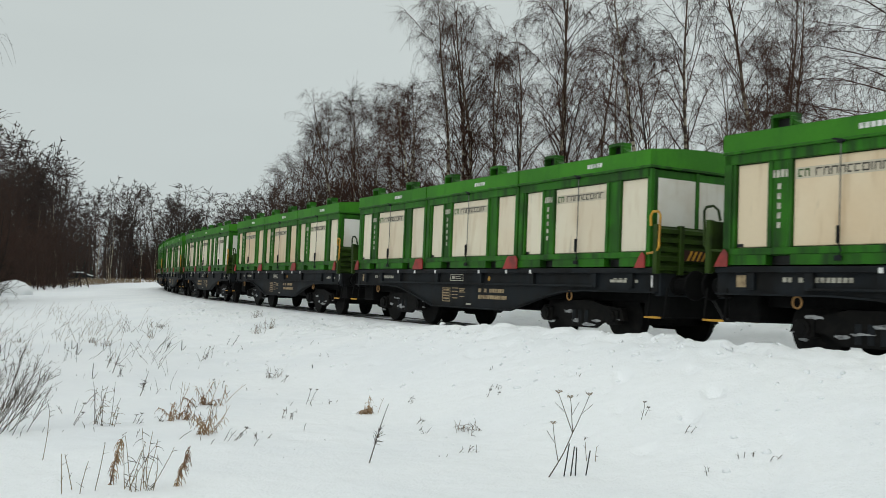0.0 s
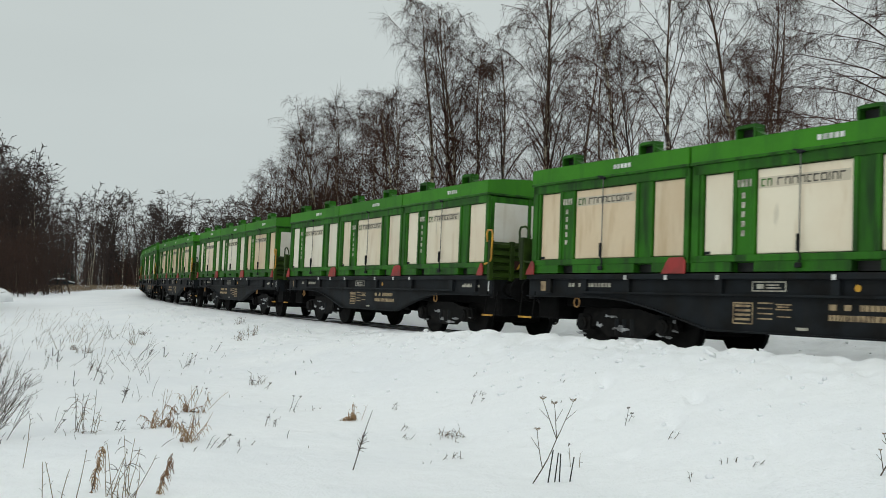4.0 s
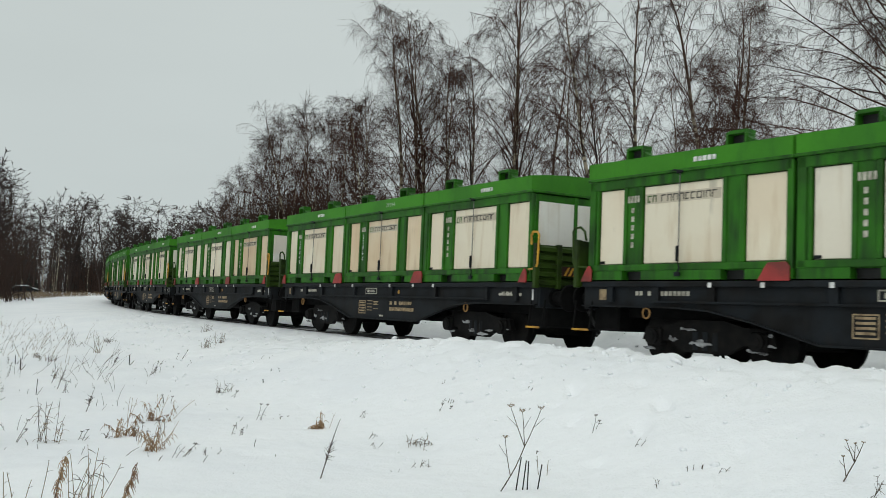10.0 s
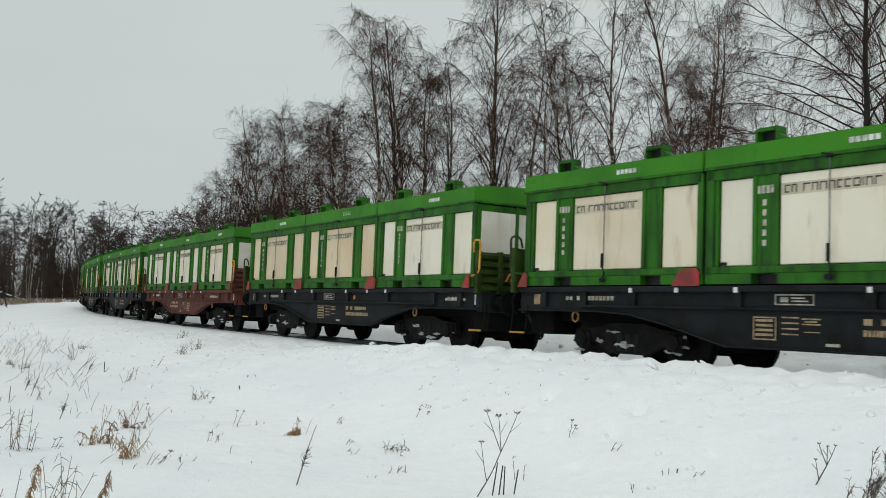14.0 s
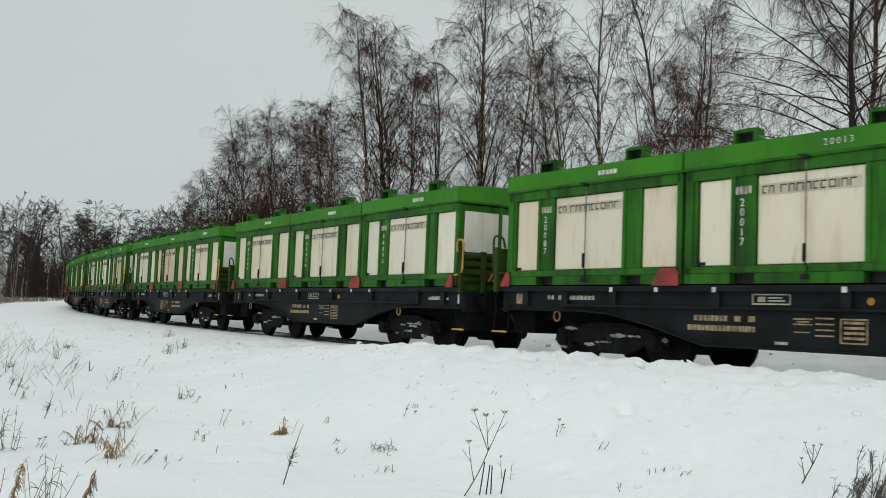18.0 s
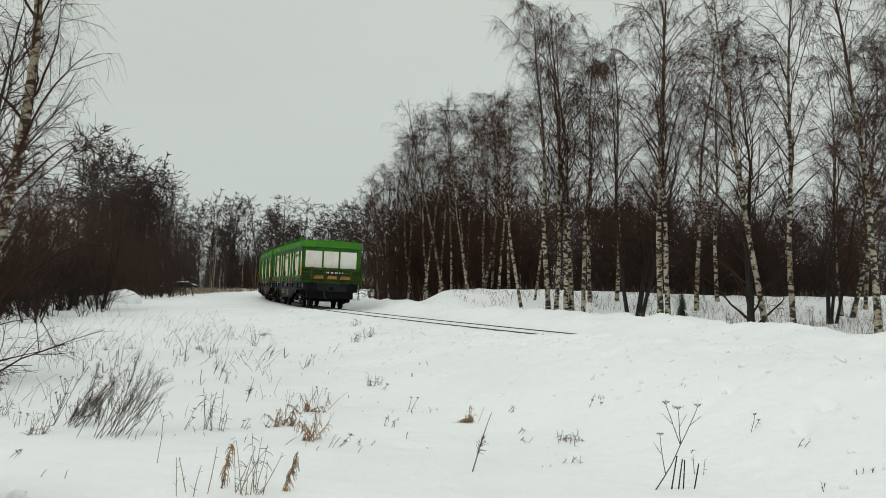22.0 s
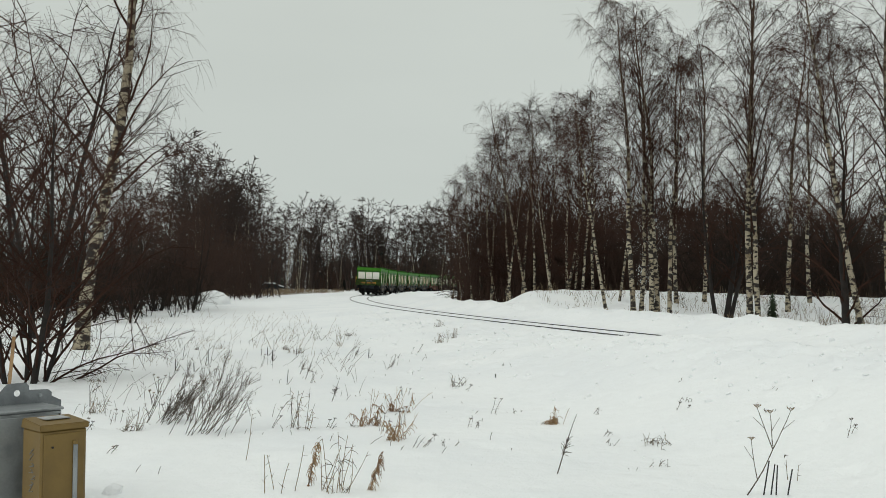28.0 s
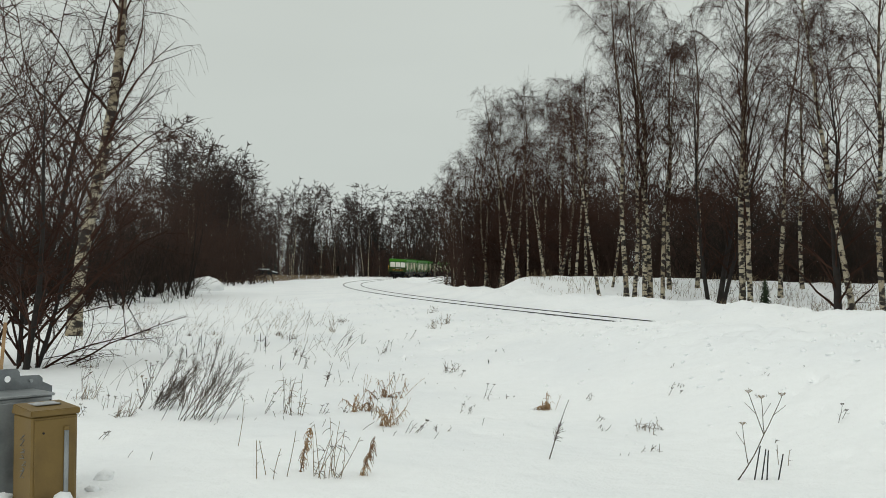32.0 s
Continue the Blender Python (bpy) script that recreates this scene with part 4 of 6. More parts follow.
    for sy in (1, -1):
        for x in (-1.03, 0.98):
            # hollow lifting socket: walls round an open slot, and a low slanting brace beside it
            y0, y1 = sorted((sy * (HALF_W - 0.20), sy * (HALF_W + 0.012)))
            bm = prism([(x - 0.19, TOP + 0.15), (x + 0.18, TOP + 0.15), (x + 0.18, TOP + 0.175), (x + 0.10, TOP + 0.20), (x - 0.19, TOP + 0.20)], y0, y1)
            box(x - 0.19, x - 0.15, y0, y1, TOP - 0.07, TOP + 0.15, 0.006, bm)
            box(x + 0.145, x + 0.18, y0, y1, TOP - 0.07, TOP + 0.15, 0.006, bm)
            prism([(x - 0.42, TOP - 0.01), (x - 0.19, TOP - 0.01), (x - 0.19, TOP + 0.10), (x - 0.24, TOP + 0.06)], y0 + 0.02, y1 - 0.03, bm)
            part("lifting_socket", bm, GREEN, cover, "hollow green lifting socket")
            # a black block deep in the slot gives it its dark inside as colour
            yi = sorted((sy * (HALF_W - 0.20), sy * (HALF_W - 0.13)))
            part("socket_hole", box(x - 0.15, x + 0.145, *yi, TOP - 0.06, TOP + 0.15), BLACK, cover)
    return c


ROD = mat("bare_rod", (0.16, 0.16, 0.15), 0.5, 0.3, 0.2, 6.0)
EDGING = mat("dark_edging", (0.016, 0.030, 0.010), 0.7, 0, 0.3, 5.0, 0, 40.0, (0.03, 0.02, 0.012), 0.5, 0.2)
BAND = mat("faded_band", (0.58, 0.52, 0.40), 0.6, 0, 0.05, 2.0, 0, 40.0, (0.50, 0.44, 0.34), 0.4)
LOGO_DARK = mat("dark_mark", (0.075, 0.068, 0.055), 0.6, 0, 0.1, 6.0)
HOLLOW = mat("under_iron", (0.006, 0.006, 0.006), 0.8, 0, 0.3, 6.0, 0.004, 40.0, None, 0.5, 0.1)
DIRTY_SNOW = mat("packed_snow", (0.42, 0.43, 0.44), 0.8, 0, 0.1, 6.0, 0.01, 25.0, (0.12, 0.12, 0.12), 0.6, 0.2)


def ribbed_end(x, sx, wagon, paint, striped):
    """The low end wall of a wagon: planks, posts, and striped plates on the last one."""
    hw = 1.52
    wall = tagged(new("end_wall", bpy.data.meshes.new("end_wall")), "ribbed low end wall")
    bm = box(min(x, x + sx * 0.03), max(x, x + sx * 0.03), -hw, hw, 1.24, 2.02)
    bm.to_mesh(wall.data)
    bm.free()
    wall.data.materials.append(paint)
    wall.parent = wagon
    for k in range(5):
        z = 1.27 + k * 0.153
        bm = prism([(0, z), (sx * 0.055, z + 0.02), (sx * 0.055, z + 0.085), (0, z + 0.12)], -hw, hw)
        bmesh.ops.translate(bm, verts=bm.verts, vec=(x + sx * 0.028, 0, 0))
        part("rib", bm, paint, wall)
    for y in (-1.49, -0.98, -0.34, 0.34, 0.98, 1.49):
        part("post", box(min(x + sx * 0.02, x + sx * 0.11), max(x + sx * 0.02, x + sx * 0.11), y - 0.05, y + 0.05, 1.22, 2.04, 0.008), paint, wall)
    if striped:
        for y in (-0.66, 0.0, 0.66):
            xa, xb = sorted((x + sx * 0.095, x + sx * 0.105))
            part("hazard_plate", box(xa, xb, y - 0.27, y + 0.27, 1.46, 1.64), MAROON, wall, "dark red plate with yellow slanting stripes")
            bm = bmesh.new()
            for k in range(5):
                y0 = y - 0.25 + k * 0.105
                vs = [bm.verts.new((xa - 0.004 if sx < 0 else xb + 0.004, yy, zz)) for yy, zz in ((y0, 1.47), (y0 + 0.05, 1.47), (y0 + 0.05 - 0.09 * sx * -1, 1.63), (y0 - 0.09 * sx * -1, 1.63))]
                for v in vs:
                    v.co.y = min(max(v.co.y, y - 0.265), y + 0.265)
                bm.faces.new(vs)
            tagged(part("striping", bm, YELLOW, wall), kind="stuff")
        part("number_bar", box(*sorted((x + sx * 0.095, x + sx * 0.103)), -0.62, 0.30, 1.74, 1.84), STEEL, wall)
        bm = bmesh.new()
        for k in range(12):
            if k not in (2, 5, 10):
                box(*sorted((x + sx * 0.104, x + sx * 0.107)), 0.26 - k * 0.072 - 0.05, 0.26 - k * 0.072, 1.75, 1.83, bm=bm)
        tagged(part("registration", bm, WHITE_MARK, wall, "pale bars of a number"), kind="stuff")
    return wall


def bogie(x0, wagon, r):
    b = new("bogie", bpy.data.meshes.new("bogie"))
    bm = box(x0 - 1.30, x0 + 1.30, -0.62, 0.62, 0.34, 0.70, 0.03)
    bm.to_mesh(b.data)
    bm.free()
    b.data.materials.append(GREASE)
    b.parent = wagon
    for sy in (1, -1):
        bm = prism([(x0 - 1.28, 0.40), (x0 - 1.20, 0.62), (x0 - 0.70, 0.66), (x0 - 0.34, 0.74), (x0 + 0.34, 0.74), (x0 + 0.70, 0.66), (x0 + 1.20, 0.62), (x0 + 1.28, 0.40), (x0 + 0.72, 0.40), (x0 + 0.40, 0.24), (x0 - 0.40, 0.24), (x0 - 0.72, 0.40)], *sorted((sy * 1.02, sy * 1.13)))
        part("side_frame", bm, GREASE, b, "dark cast side frame")
    for dx in (-1.0, 1.0):
        for sy in (1, -1):
            bm = cyl(0.46, 0.13, pose(x0 + dx, sy * 0.80, 0.46, 90), 28, bevel=0.012)
            cyl(0.49, 0.03, pose(x0 + dx, sy * 0.735, 0.46, 90), 28, bm)
            part("wheel", bm, GREASE, b, "dark iron wheel")
            bm = box(x0 + dx - 0.15, x0 + dx + 0.15, *sorted((sy * 1.0, sy * 1.2)), 0.32, 0.60, 0.03)
            cyl(0.13, 0.06, pose(x0 + dx, sy * 1.22, 0.46, 90), 14, bm)
            cyl(0.075, 0.012, pose(x0 + dx, sy * 1.257, 0.46, 90), 14, bm)
            part("axle_box", bm, GREASE, b)
    for sy in (1, -1):
        for dx in (-0.19, 0.0, 0.19):
            part("spring", cyl(0.075, 0.28, pose(x0 + dx, sy * 1.08, 0.42), 10), STEEL, b)
        bm = bmesh.new()
        for k in range(9):
            dx = r.uniform(-1.15, 1.15)
            bmesh.ops.create_icosphere(bm, subdivisions=2, radius=1.0, matrix=pose(x0 + dx, sy * 1.13, 0.62 - 0.22 * r.uniform(0.0, 1.6)) @ Matrix.Diagonal((r.uniform(0.05, 0.24), 0.035, r.uniform(0.012, 0.035), 1)))
        for v in bm.verts:
            v.co += Vector((r.normal(0, 0.012), r.normal(0, 0.008), r.normal(0, 0.012)))
        tagged(part("caked_snow", bm, DIRTY_SNOW, b, "lumps of caked snow"), kind="stuff")
    return b


def wagon(paint, end_paint, label, seed=3, swap=False):
    r = np.random.RandomState(seed)
    w = tagged(new("flat_wagon"), label, "wagon", "wagons of the train")
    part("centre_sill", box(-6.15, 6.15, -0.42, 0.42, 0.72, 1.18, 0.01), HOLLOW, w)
    part("deck", box(-6.2, 6.2, -1.30, 1.30, 1.18, 1.27, 0.01), paint, w)
    for sy in (1, -1):
        s = lambda a, b: sorted((sy * a, sy * b))
        part("top_flange", box(-6.2, 6.2, *s(1.28, 1.46), 1.235, 1.325, 0.01), paint, w)
        bm = prism([(-6.2, 1.25), (-6.2, 0.93), (-4.2, 0.93), (-3.5, 0.89), (-2.75, 0.75), (-1.65, 0.475), (1.65, 0.475), (2.75, 0.75), (3.5, 0.89), (4.2, 0.93), (6.2, 0.93), (6.2, 1.25)], *s(1.34, 1.37))
        part("side_web", bm, paint, w, "fish-bellied side girder")
        part("mid_flange", box(-4.55, 4.55, *s(1.37, 1.45), 0.985, 1.02, 0.006), paint, w)
        bm = bmesh.new()
        for xa, za, xb, zb in ((-1.65, 0.475, 1.65, 0.475), (1.65, 0.475, 2.75, 0.75), (-2.75, 0.75, -1.65, 0.475), (2.75, 0.75, 3.5, 0.89), (-3.5, 0.89, -2.75, 0.75), (3.5, 0.89, 4.2, 0.93), (-4.2, 0.93, -3.5, 0.89), (4.2, 0.93, 6.2, 0.93), (-6.2, 0.93, -4.2, 0.93)):
            prism([(xa, za - 0.025), (xb, zb - 0.025), (xb, zb), (xa, za)], *s(1.30, 1.44), bm=bm)
        part("belly_flange", bm, paint, w)
        for x in (-5.55, -4.55, -2.55, -0.55, 1.45, 3.45, 4.55, 5.55):
            part("bracket", prism([(x - 0.07, 0.985), (x + 0.07, 0.985), (x + 0.07, 1.24), (x - 0.07, 1.24)], *s(1.37, 1.435)), paint, w)
        for x in (-2.55, -1.66, -0.55, 1.45, 2.52, 3.45):
            part("reflector", box(x - 0.035, x + 0.035, *s(1.452, 1.472), 1.225, 1.30, 0.004), WHITE_MARK, w, "small white reflector")
        # hinged red stop plates between the containers
        for x, half in ((-1.84, 0.26), (2.33, 0.26), (-5.86, 0.13), (6.06, 0.13)):
            out = [(x - half, 1.32), (x - half, 1.52), (x - half + 0.06, 1.585), (x + half - 0.17, 1.575), (x + half - 0.11, 1.50), (x + half, 1.32)]
            bm = prism(out, *s(1.475, 1.505))
            bmesh.ops.bevel(bm, geom=list(bm.edges), offset=0.006, segments=1, affect="EDGES")
            part("stop_plate", bm, RED, w, "worn red stop plate")
        # lettering as bars
        y = sy * 1.371
        f = -1 if sy > 0 else 1
        tagged(part("mark", bars([(f * (-5.02 + k * 0.088), f * (-5.02 + k * 0.088 + 0.066), 1.10, 1.17) for k in range(13) if k != 2], y, sy * 0.004), LETTER if paint is STEEL else WHITE_MARK, w, "pale row of bars"), kind="stuff")
        part("plate", bars([(f * -5.85, f * -5.65, 1.02, 1.20)], y, sy * 0.004), GOLD_LETTER, w, "small dirty data plate")
        px = lambda g: (f * g) - f * 0.62
        part("data_frame", bars([(px(-0.25), px(0.35), 1.06, 1.08), (px(-0.25), px(0.35), 1.19, 1.21), (px(-0.25), px(-0.23), 1.08, 1.19), (px(0.33), px(0.35), 1.08, 1.19), (px(-0.16), px(-0.04), 1.10, 1.17), (px(0.0), px(0.26), 1.105, 1.125), (px(0.0), px(0.22), 1.145, 1.165)], y, sy * 0.004), LETTER, w, "small framed data plate")
        g = f
        f = (-f if swap else f) * 0.86
        o = -g * (0.52 if swap else -0.12)
        table = [(f * -1.55, f * -1.12, 0.58, 0.60), (f * -1.55, f * -1.12, 0.88, 0.90), (f * -1.55, f * -1.53, 0.58, 0.90), (f * -1.14, f * -1.12, 0.58, 0.90)] + [(f * -1.50, f * -1.18, 0.635 + k * 0.065, 0.67 + k * 0.065) for k in range(4)]
        table += [(f * -1.02, f * -0.72, 0.66 + k * 0.075, 0.68 + k * 0.075) for k in range(4)] + [(f * -0.66, f * -0.34, 0.80, 0.82), (f * -0.66, f * -0.34, 0.87, 0.89), (f * -0.62, f * -0.40, 0.835, 0.855), (f * -0.62, f * -0.36, 0.70, 0.715)]
        tagged(part("data_table", bars([(p + o, q + o, u, v) for p, q, u, v in table], y, sy * 0.004), GOLD_LETTER, w, "ochre table of data bars"), kind="stuff")
        word, x = [], 0.35
        for k, wd in enumerate((0.15, 0.0, 0.14, 0.0, 0.09, 0.09, 0.09, 0.09, 0.05, 0.09, 0.09, 0.03, 0.08)):
            if wd:
                word.append((f * x, f * (x + wd - 0.02), 0.82, 0.90))
            x += wd or 0.12
        x = 0.35
        for wd in (0.07, 0.07, 0.06, 0.05, 0.07, 0.04, 0.07, 0.04, 0.09, 0.09, 0.08, 0.06, 0.1, 0.1, 0.08, 0.08, 0.06, 0.05, 0.1):
            word.append((f * x, f * (x + wd - 0.018), 0.68, 0.76))
            x += wd
        tagged(part("registration", bars([(p + o, q + o, u, v) for p, q, u, v in word], y, sy * 0.004), GOLD_LETTER, w, "ochre rows of bars"), kind="stuff")
        part("small_plate", bars([(o + f * -0.25, o + f * -0.02, 0.53, 0.57)], y, sy * 0.004), LETTER, w)
        f = -1 if sy > 0 else 1
        w0, w1 = (4.95, 5.70) if paint is STEEL else (3.40, 4.50)
        part("weight_plate", bars([(f * w0, f * w1, 1.075, 1.125)] + [(f * (w0 + 0.1 + 0.14 * k), f * (w0 + 0.19 + 0.14 * k), 1.13, 1.15) for k in range(4)], y, sy * 0.004), LETTER, w, "pale data strip")
        part("corner_mark", bars([(f * 6.03, f * 6.075, 1.0, 1.2)], y, sy * 0.004), WHITE_MARK, w, "upright white corner mark")
        part("spot", cyl(0.05, 0.006, pose(f * 0.85, y + sy * 0.003, 1.12, 90), 12), YELLOW, w)
        # brake ring, lever and steps
        for x in (-3.80, 4.75):
            ring = [(x + 0.075 * math.cos(a), sy * 1.40, 0.82 + 0.085 * math.sin(a)) for a in np.linspace(0.3, math.tau + 0.3, 13)]
            part("release_ring", pipe(ring, 0.016), RING, w, "ochre brake release ring")
        for sx in (-1, 1):
            bm = pipe([(sx * 6.02, sy * 1.36, 1.0), (sx * 6.02, sy * 1.42, 0.52)], 0.018)
            pipe([(sx * 6.42, sy * 1.36, 1.0), (sx * 6.42, sy * 1.42, 0.52)], 0.018, bm)
            box(*sorted((sx * 5.98, sx * 6.46)), *s(1.22, 1.46), 0.49, 0.515, 0.004, bm)
            part("step", bm, HOLLOW, w, "dark hanging shunter's step")
            part("step_edge", box(*sorted((sx * 6.0, sx * 6.40)), *s(1.462, 1.475), 0.49, 0.525), YELLOW, w, "yellow step edge")
            rail = YELLOW if sx < 0 and sy > 0 else DARK_GREEN
            part("hand_rail", pipe([(sx * 6.10, sy * 1.47, 2.02), (sx * 6.12, sy * 1.50, 2.18), (sx * 6.20, sy * 1.52, 2.25), (sx * 6.34, sy * 1.52, 2.24), (sx * 6.38, sy * 1.52, 2.18), (sx * 6.36, sy * 1.52, 1.66), (sx * 6.30, sy * 1.52, 1.58), (sx * 6.04, sy * 1.48, 1.56)], 0.021), rail, w, "bent grab rail")
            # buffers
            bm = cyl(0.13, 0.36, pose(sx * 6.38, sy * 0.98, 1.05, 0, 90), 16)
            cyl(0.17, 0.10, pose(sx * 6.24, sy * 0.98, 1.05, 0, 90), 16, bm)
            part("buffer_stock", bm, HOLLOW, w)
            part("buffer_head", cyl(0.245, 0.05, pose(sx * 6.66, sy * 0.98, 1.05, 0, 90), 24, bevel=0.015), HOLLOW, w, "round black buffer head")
    for sx in (-1, 1):
        part("headstock", box(*sorted((sx * 6.10, sx * 6.24)), -1.36, 1.36, 0.86, 1.27, 0.015), paint, w)
        bm = box(*sorted((sx * 6.24, sx * 6.62)), -0.07, 0.07, 0.94, 1.06, 0.02)
        pipe([(sx * 6.60, 0, 1.0), (sx * 6.72, 0, 1.03), (sx * 6.76, 0, 1.14)], 0.04, bm)
        part("draw_hook", bm, HOLLOW, w)
        bm = pipe([(sx * 6.24, 0.35, 0.92), (sx * 6.45, 0.36, 0.82), (sx * 6.62, 0.32, 0.55), (sx * 6.70, 0.26, 0.50)], 0.028)
        part("brake_hose", bm, BLACK, w)
        ribbed_end(sx * 6.22, sx, w, end_paint, sx < 0)
        bogie(sx * 3.79, w, r)
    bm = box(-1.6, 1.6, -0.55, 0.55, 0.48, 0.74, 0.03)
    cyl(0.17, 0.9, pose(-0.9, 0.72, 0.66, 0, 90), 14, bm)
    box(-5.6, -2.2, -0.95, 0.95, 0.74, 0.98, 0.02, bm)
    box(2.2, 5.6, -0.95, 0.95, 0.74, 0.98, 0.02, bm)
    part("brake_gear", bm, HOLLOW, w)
    # plain near-black boxes fill the space below each headstock
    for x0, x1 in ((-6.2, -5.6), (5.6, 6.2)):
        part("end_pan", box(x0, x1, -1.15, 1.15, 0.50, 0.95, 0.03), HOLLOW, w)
    return w


RING = mat("ochre_ring", (0.30, 0.16, 0.05), 0.6, 0, 0.2, 9.0)
WAGONS, TRAIN_NUMBERS = 21, {(0, 0): ("20065", "20031"), (0, 1): ("20013", "20017"), (0, 2): ("", "20087"), (4, 1): ("20053", "20046"), (4, 0): ("", "20022"), (7, 1): ("20044", "20064"), (7, 2): ("", "20048"), (5, 2): ("", "20057"), (2, 2): ("", "20024")}
MOVERS = []
grey_wagon = wagon(STEEL, DARK_GREEN, "dark grey flat wagon with low dark green end walls")
MASTERS_BOX = [container(p) for p in (CREAM, CREAM_PALE, CREAM_OLD)]
USED, r_box = [0, 0, 0], np.random.RandomState(77)
grey_swapped = wagon(STEEL, DARK_GREEN, "dark grey flat wagon with low dark green end walls", 5, True)
SWAPPED = (0, 1, 10, 13, 14, 17, 18, 21)
for k in range(WAGONS):
    if k == 5:
        w = wagon(BROWN_STEEL, BROWN_STEEL, "rust-brown flat wagon with brown end walls", 8, True)
    else:
        master, first = (grey_swapped, 0) if k in SWAPPED else (grey_wagon, 2)
        w = master if k == first else copy_thing(master, Matrix())
    MOVERS.append((w, k, 0.0))
    for c in range(3):
        look_no = 1 if (k, c) in ((2, 2), (0, 0)) else 2 if (k, c) == (3, 0) else int(r_box.choice([0, 0, 0, 1, 2]))
        look_no = 0 if k == 0 and look_no == 2 else look_no
        o = copy_thing(MASTERS_BOX[look_no], Matrix()) if USED[look_no] else MASTERS_BOX[look_no]
        USED[look_no] += 1
        MOVERS.append((o, k, (c - 1) * LP - (0.22 if (k, c) == (3, 0) else 0.0)))
# painted numbers: digits where they can be read, else bars
for o, k, dx in MOVERS:
    if o["category"] != "container":
        continue
    c = int(round(dx / LP)) + 1
    top, side = TRAIN_NUMBERS.get((k, c), ("", ""))
    if top:
        number_part(top, -0.26, RIM + 0.125, 0.125, o, WHITE_MARK)
    else:
        tagged(part("number", bars([(-0.28 - j * 0.088, -0.28 - j * 0.088 - 0.066, RIM + 0.13, RIM + 0.205) for j in range(5)], HALF_W + 0.032, 0.004), WHITE_MARK, o), kind="stuff")
    tagged(part("code", bars([(1.13 - j * 0.075, 1.13 - j * 0.075 - 0.055, RIM - 0.40, RIM - 0.29) for j in range(4)], HALF_W - 0.021, 0.004), LETTER, o), kind="stuff")
    if side:
        number_part(side, 1.05, RIM - 0.57, 0.16, o, WHITE_MARK, True, HALF_W - 0.019)
    else:
        tagged(part("number", bars([(1.035, 0.975, RIM - 0.57 - j * 0.14, RIM - 0.485 - j * 0.14) for j in range(5)], HALF_W - 0.021, 0.004), LETTER, o), kind="stuff")


# ---- weeds that stand out of the snow ----
def leaf(t, r, p, d, length, rad, curl, n=3):
    t.add(arm(r, p, d, length, n, curl, 0.18), np.linspace(rad, rad * 0.4, n + 1), 3)


def umbel_head(t, r, p, size, rad):
    for k in range(11):
        a = k * 2.4
        d = unit((math.cos(a) * 0.8, math.sin(a) * 0.8, 0.75))
        q = np.asarray(p) + d * size * r.uniform(0.7, 1.0)
        t.add([p, q], [rad * 0.6, rad * 0.5], 3)
        for _ in range(3):
            t.add([q, q + r.normal(0, size * 0.22, 3)], [rad * 0.9, rad * 0.9], 3)


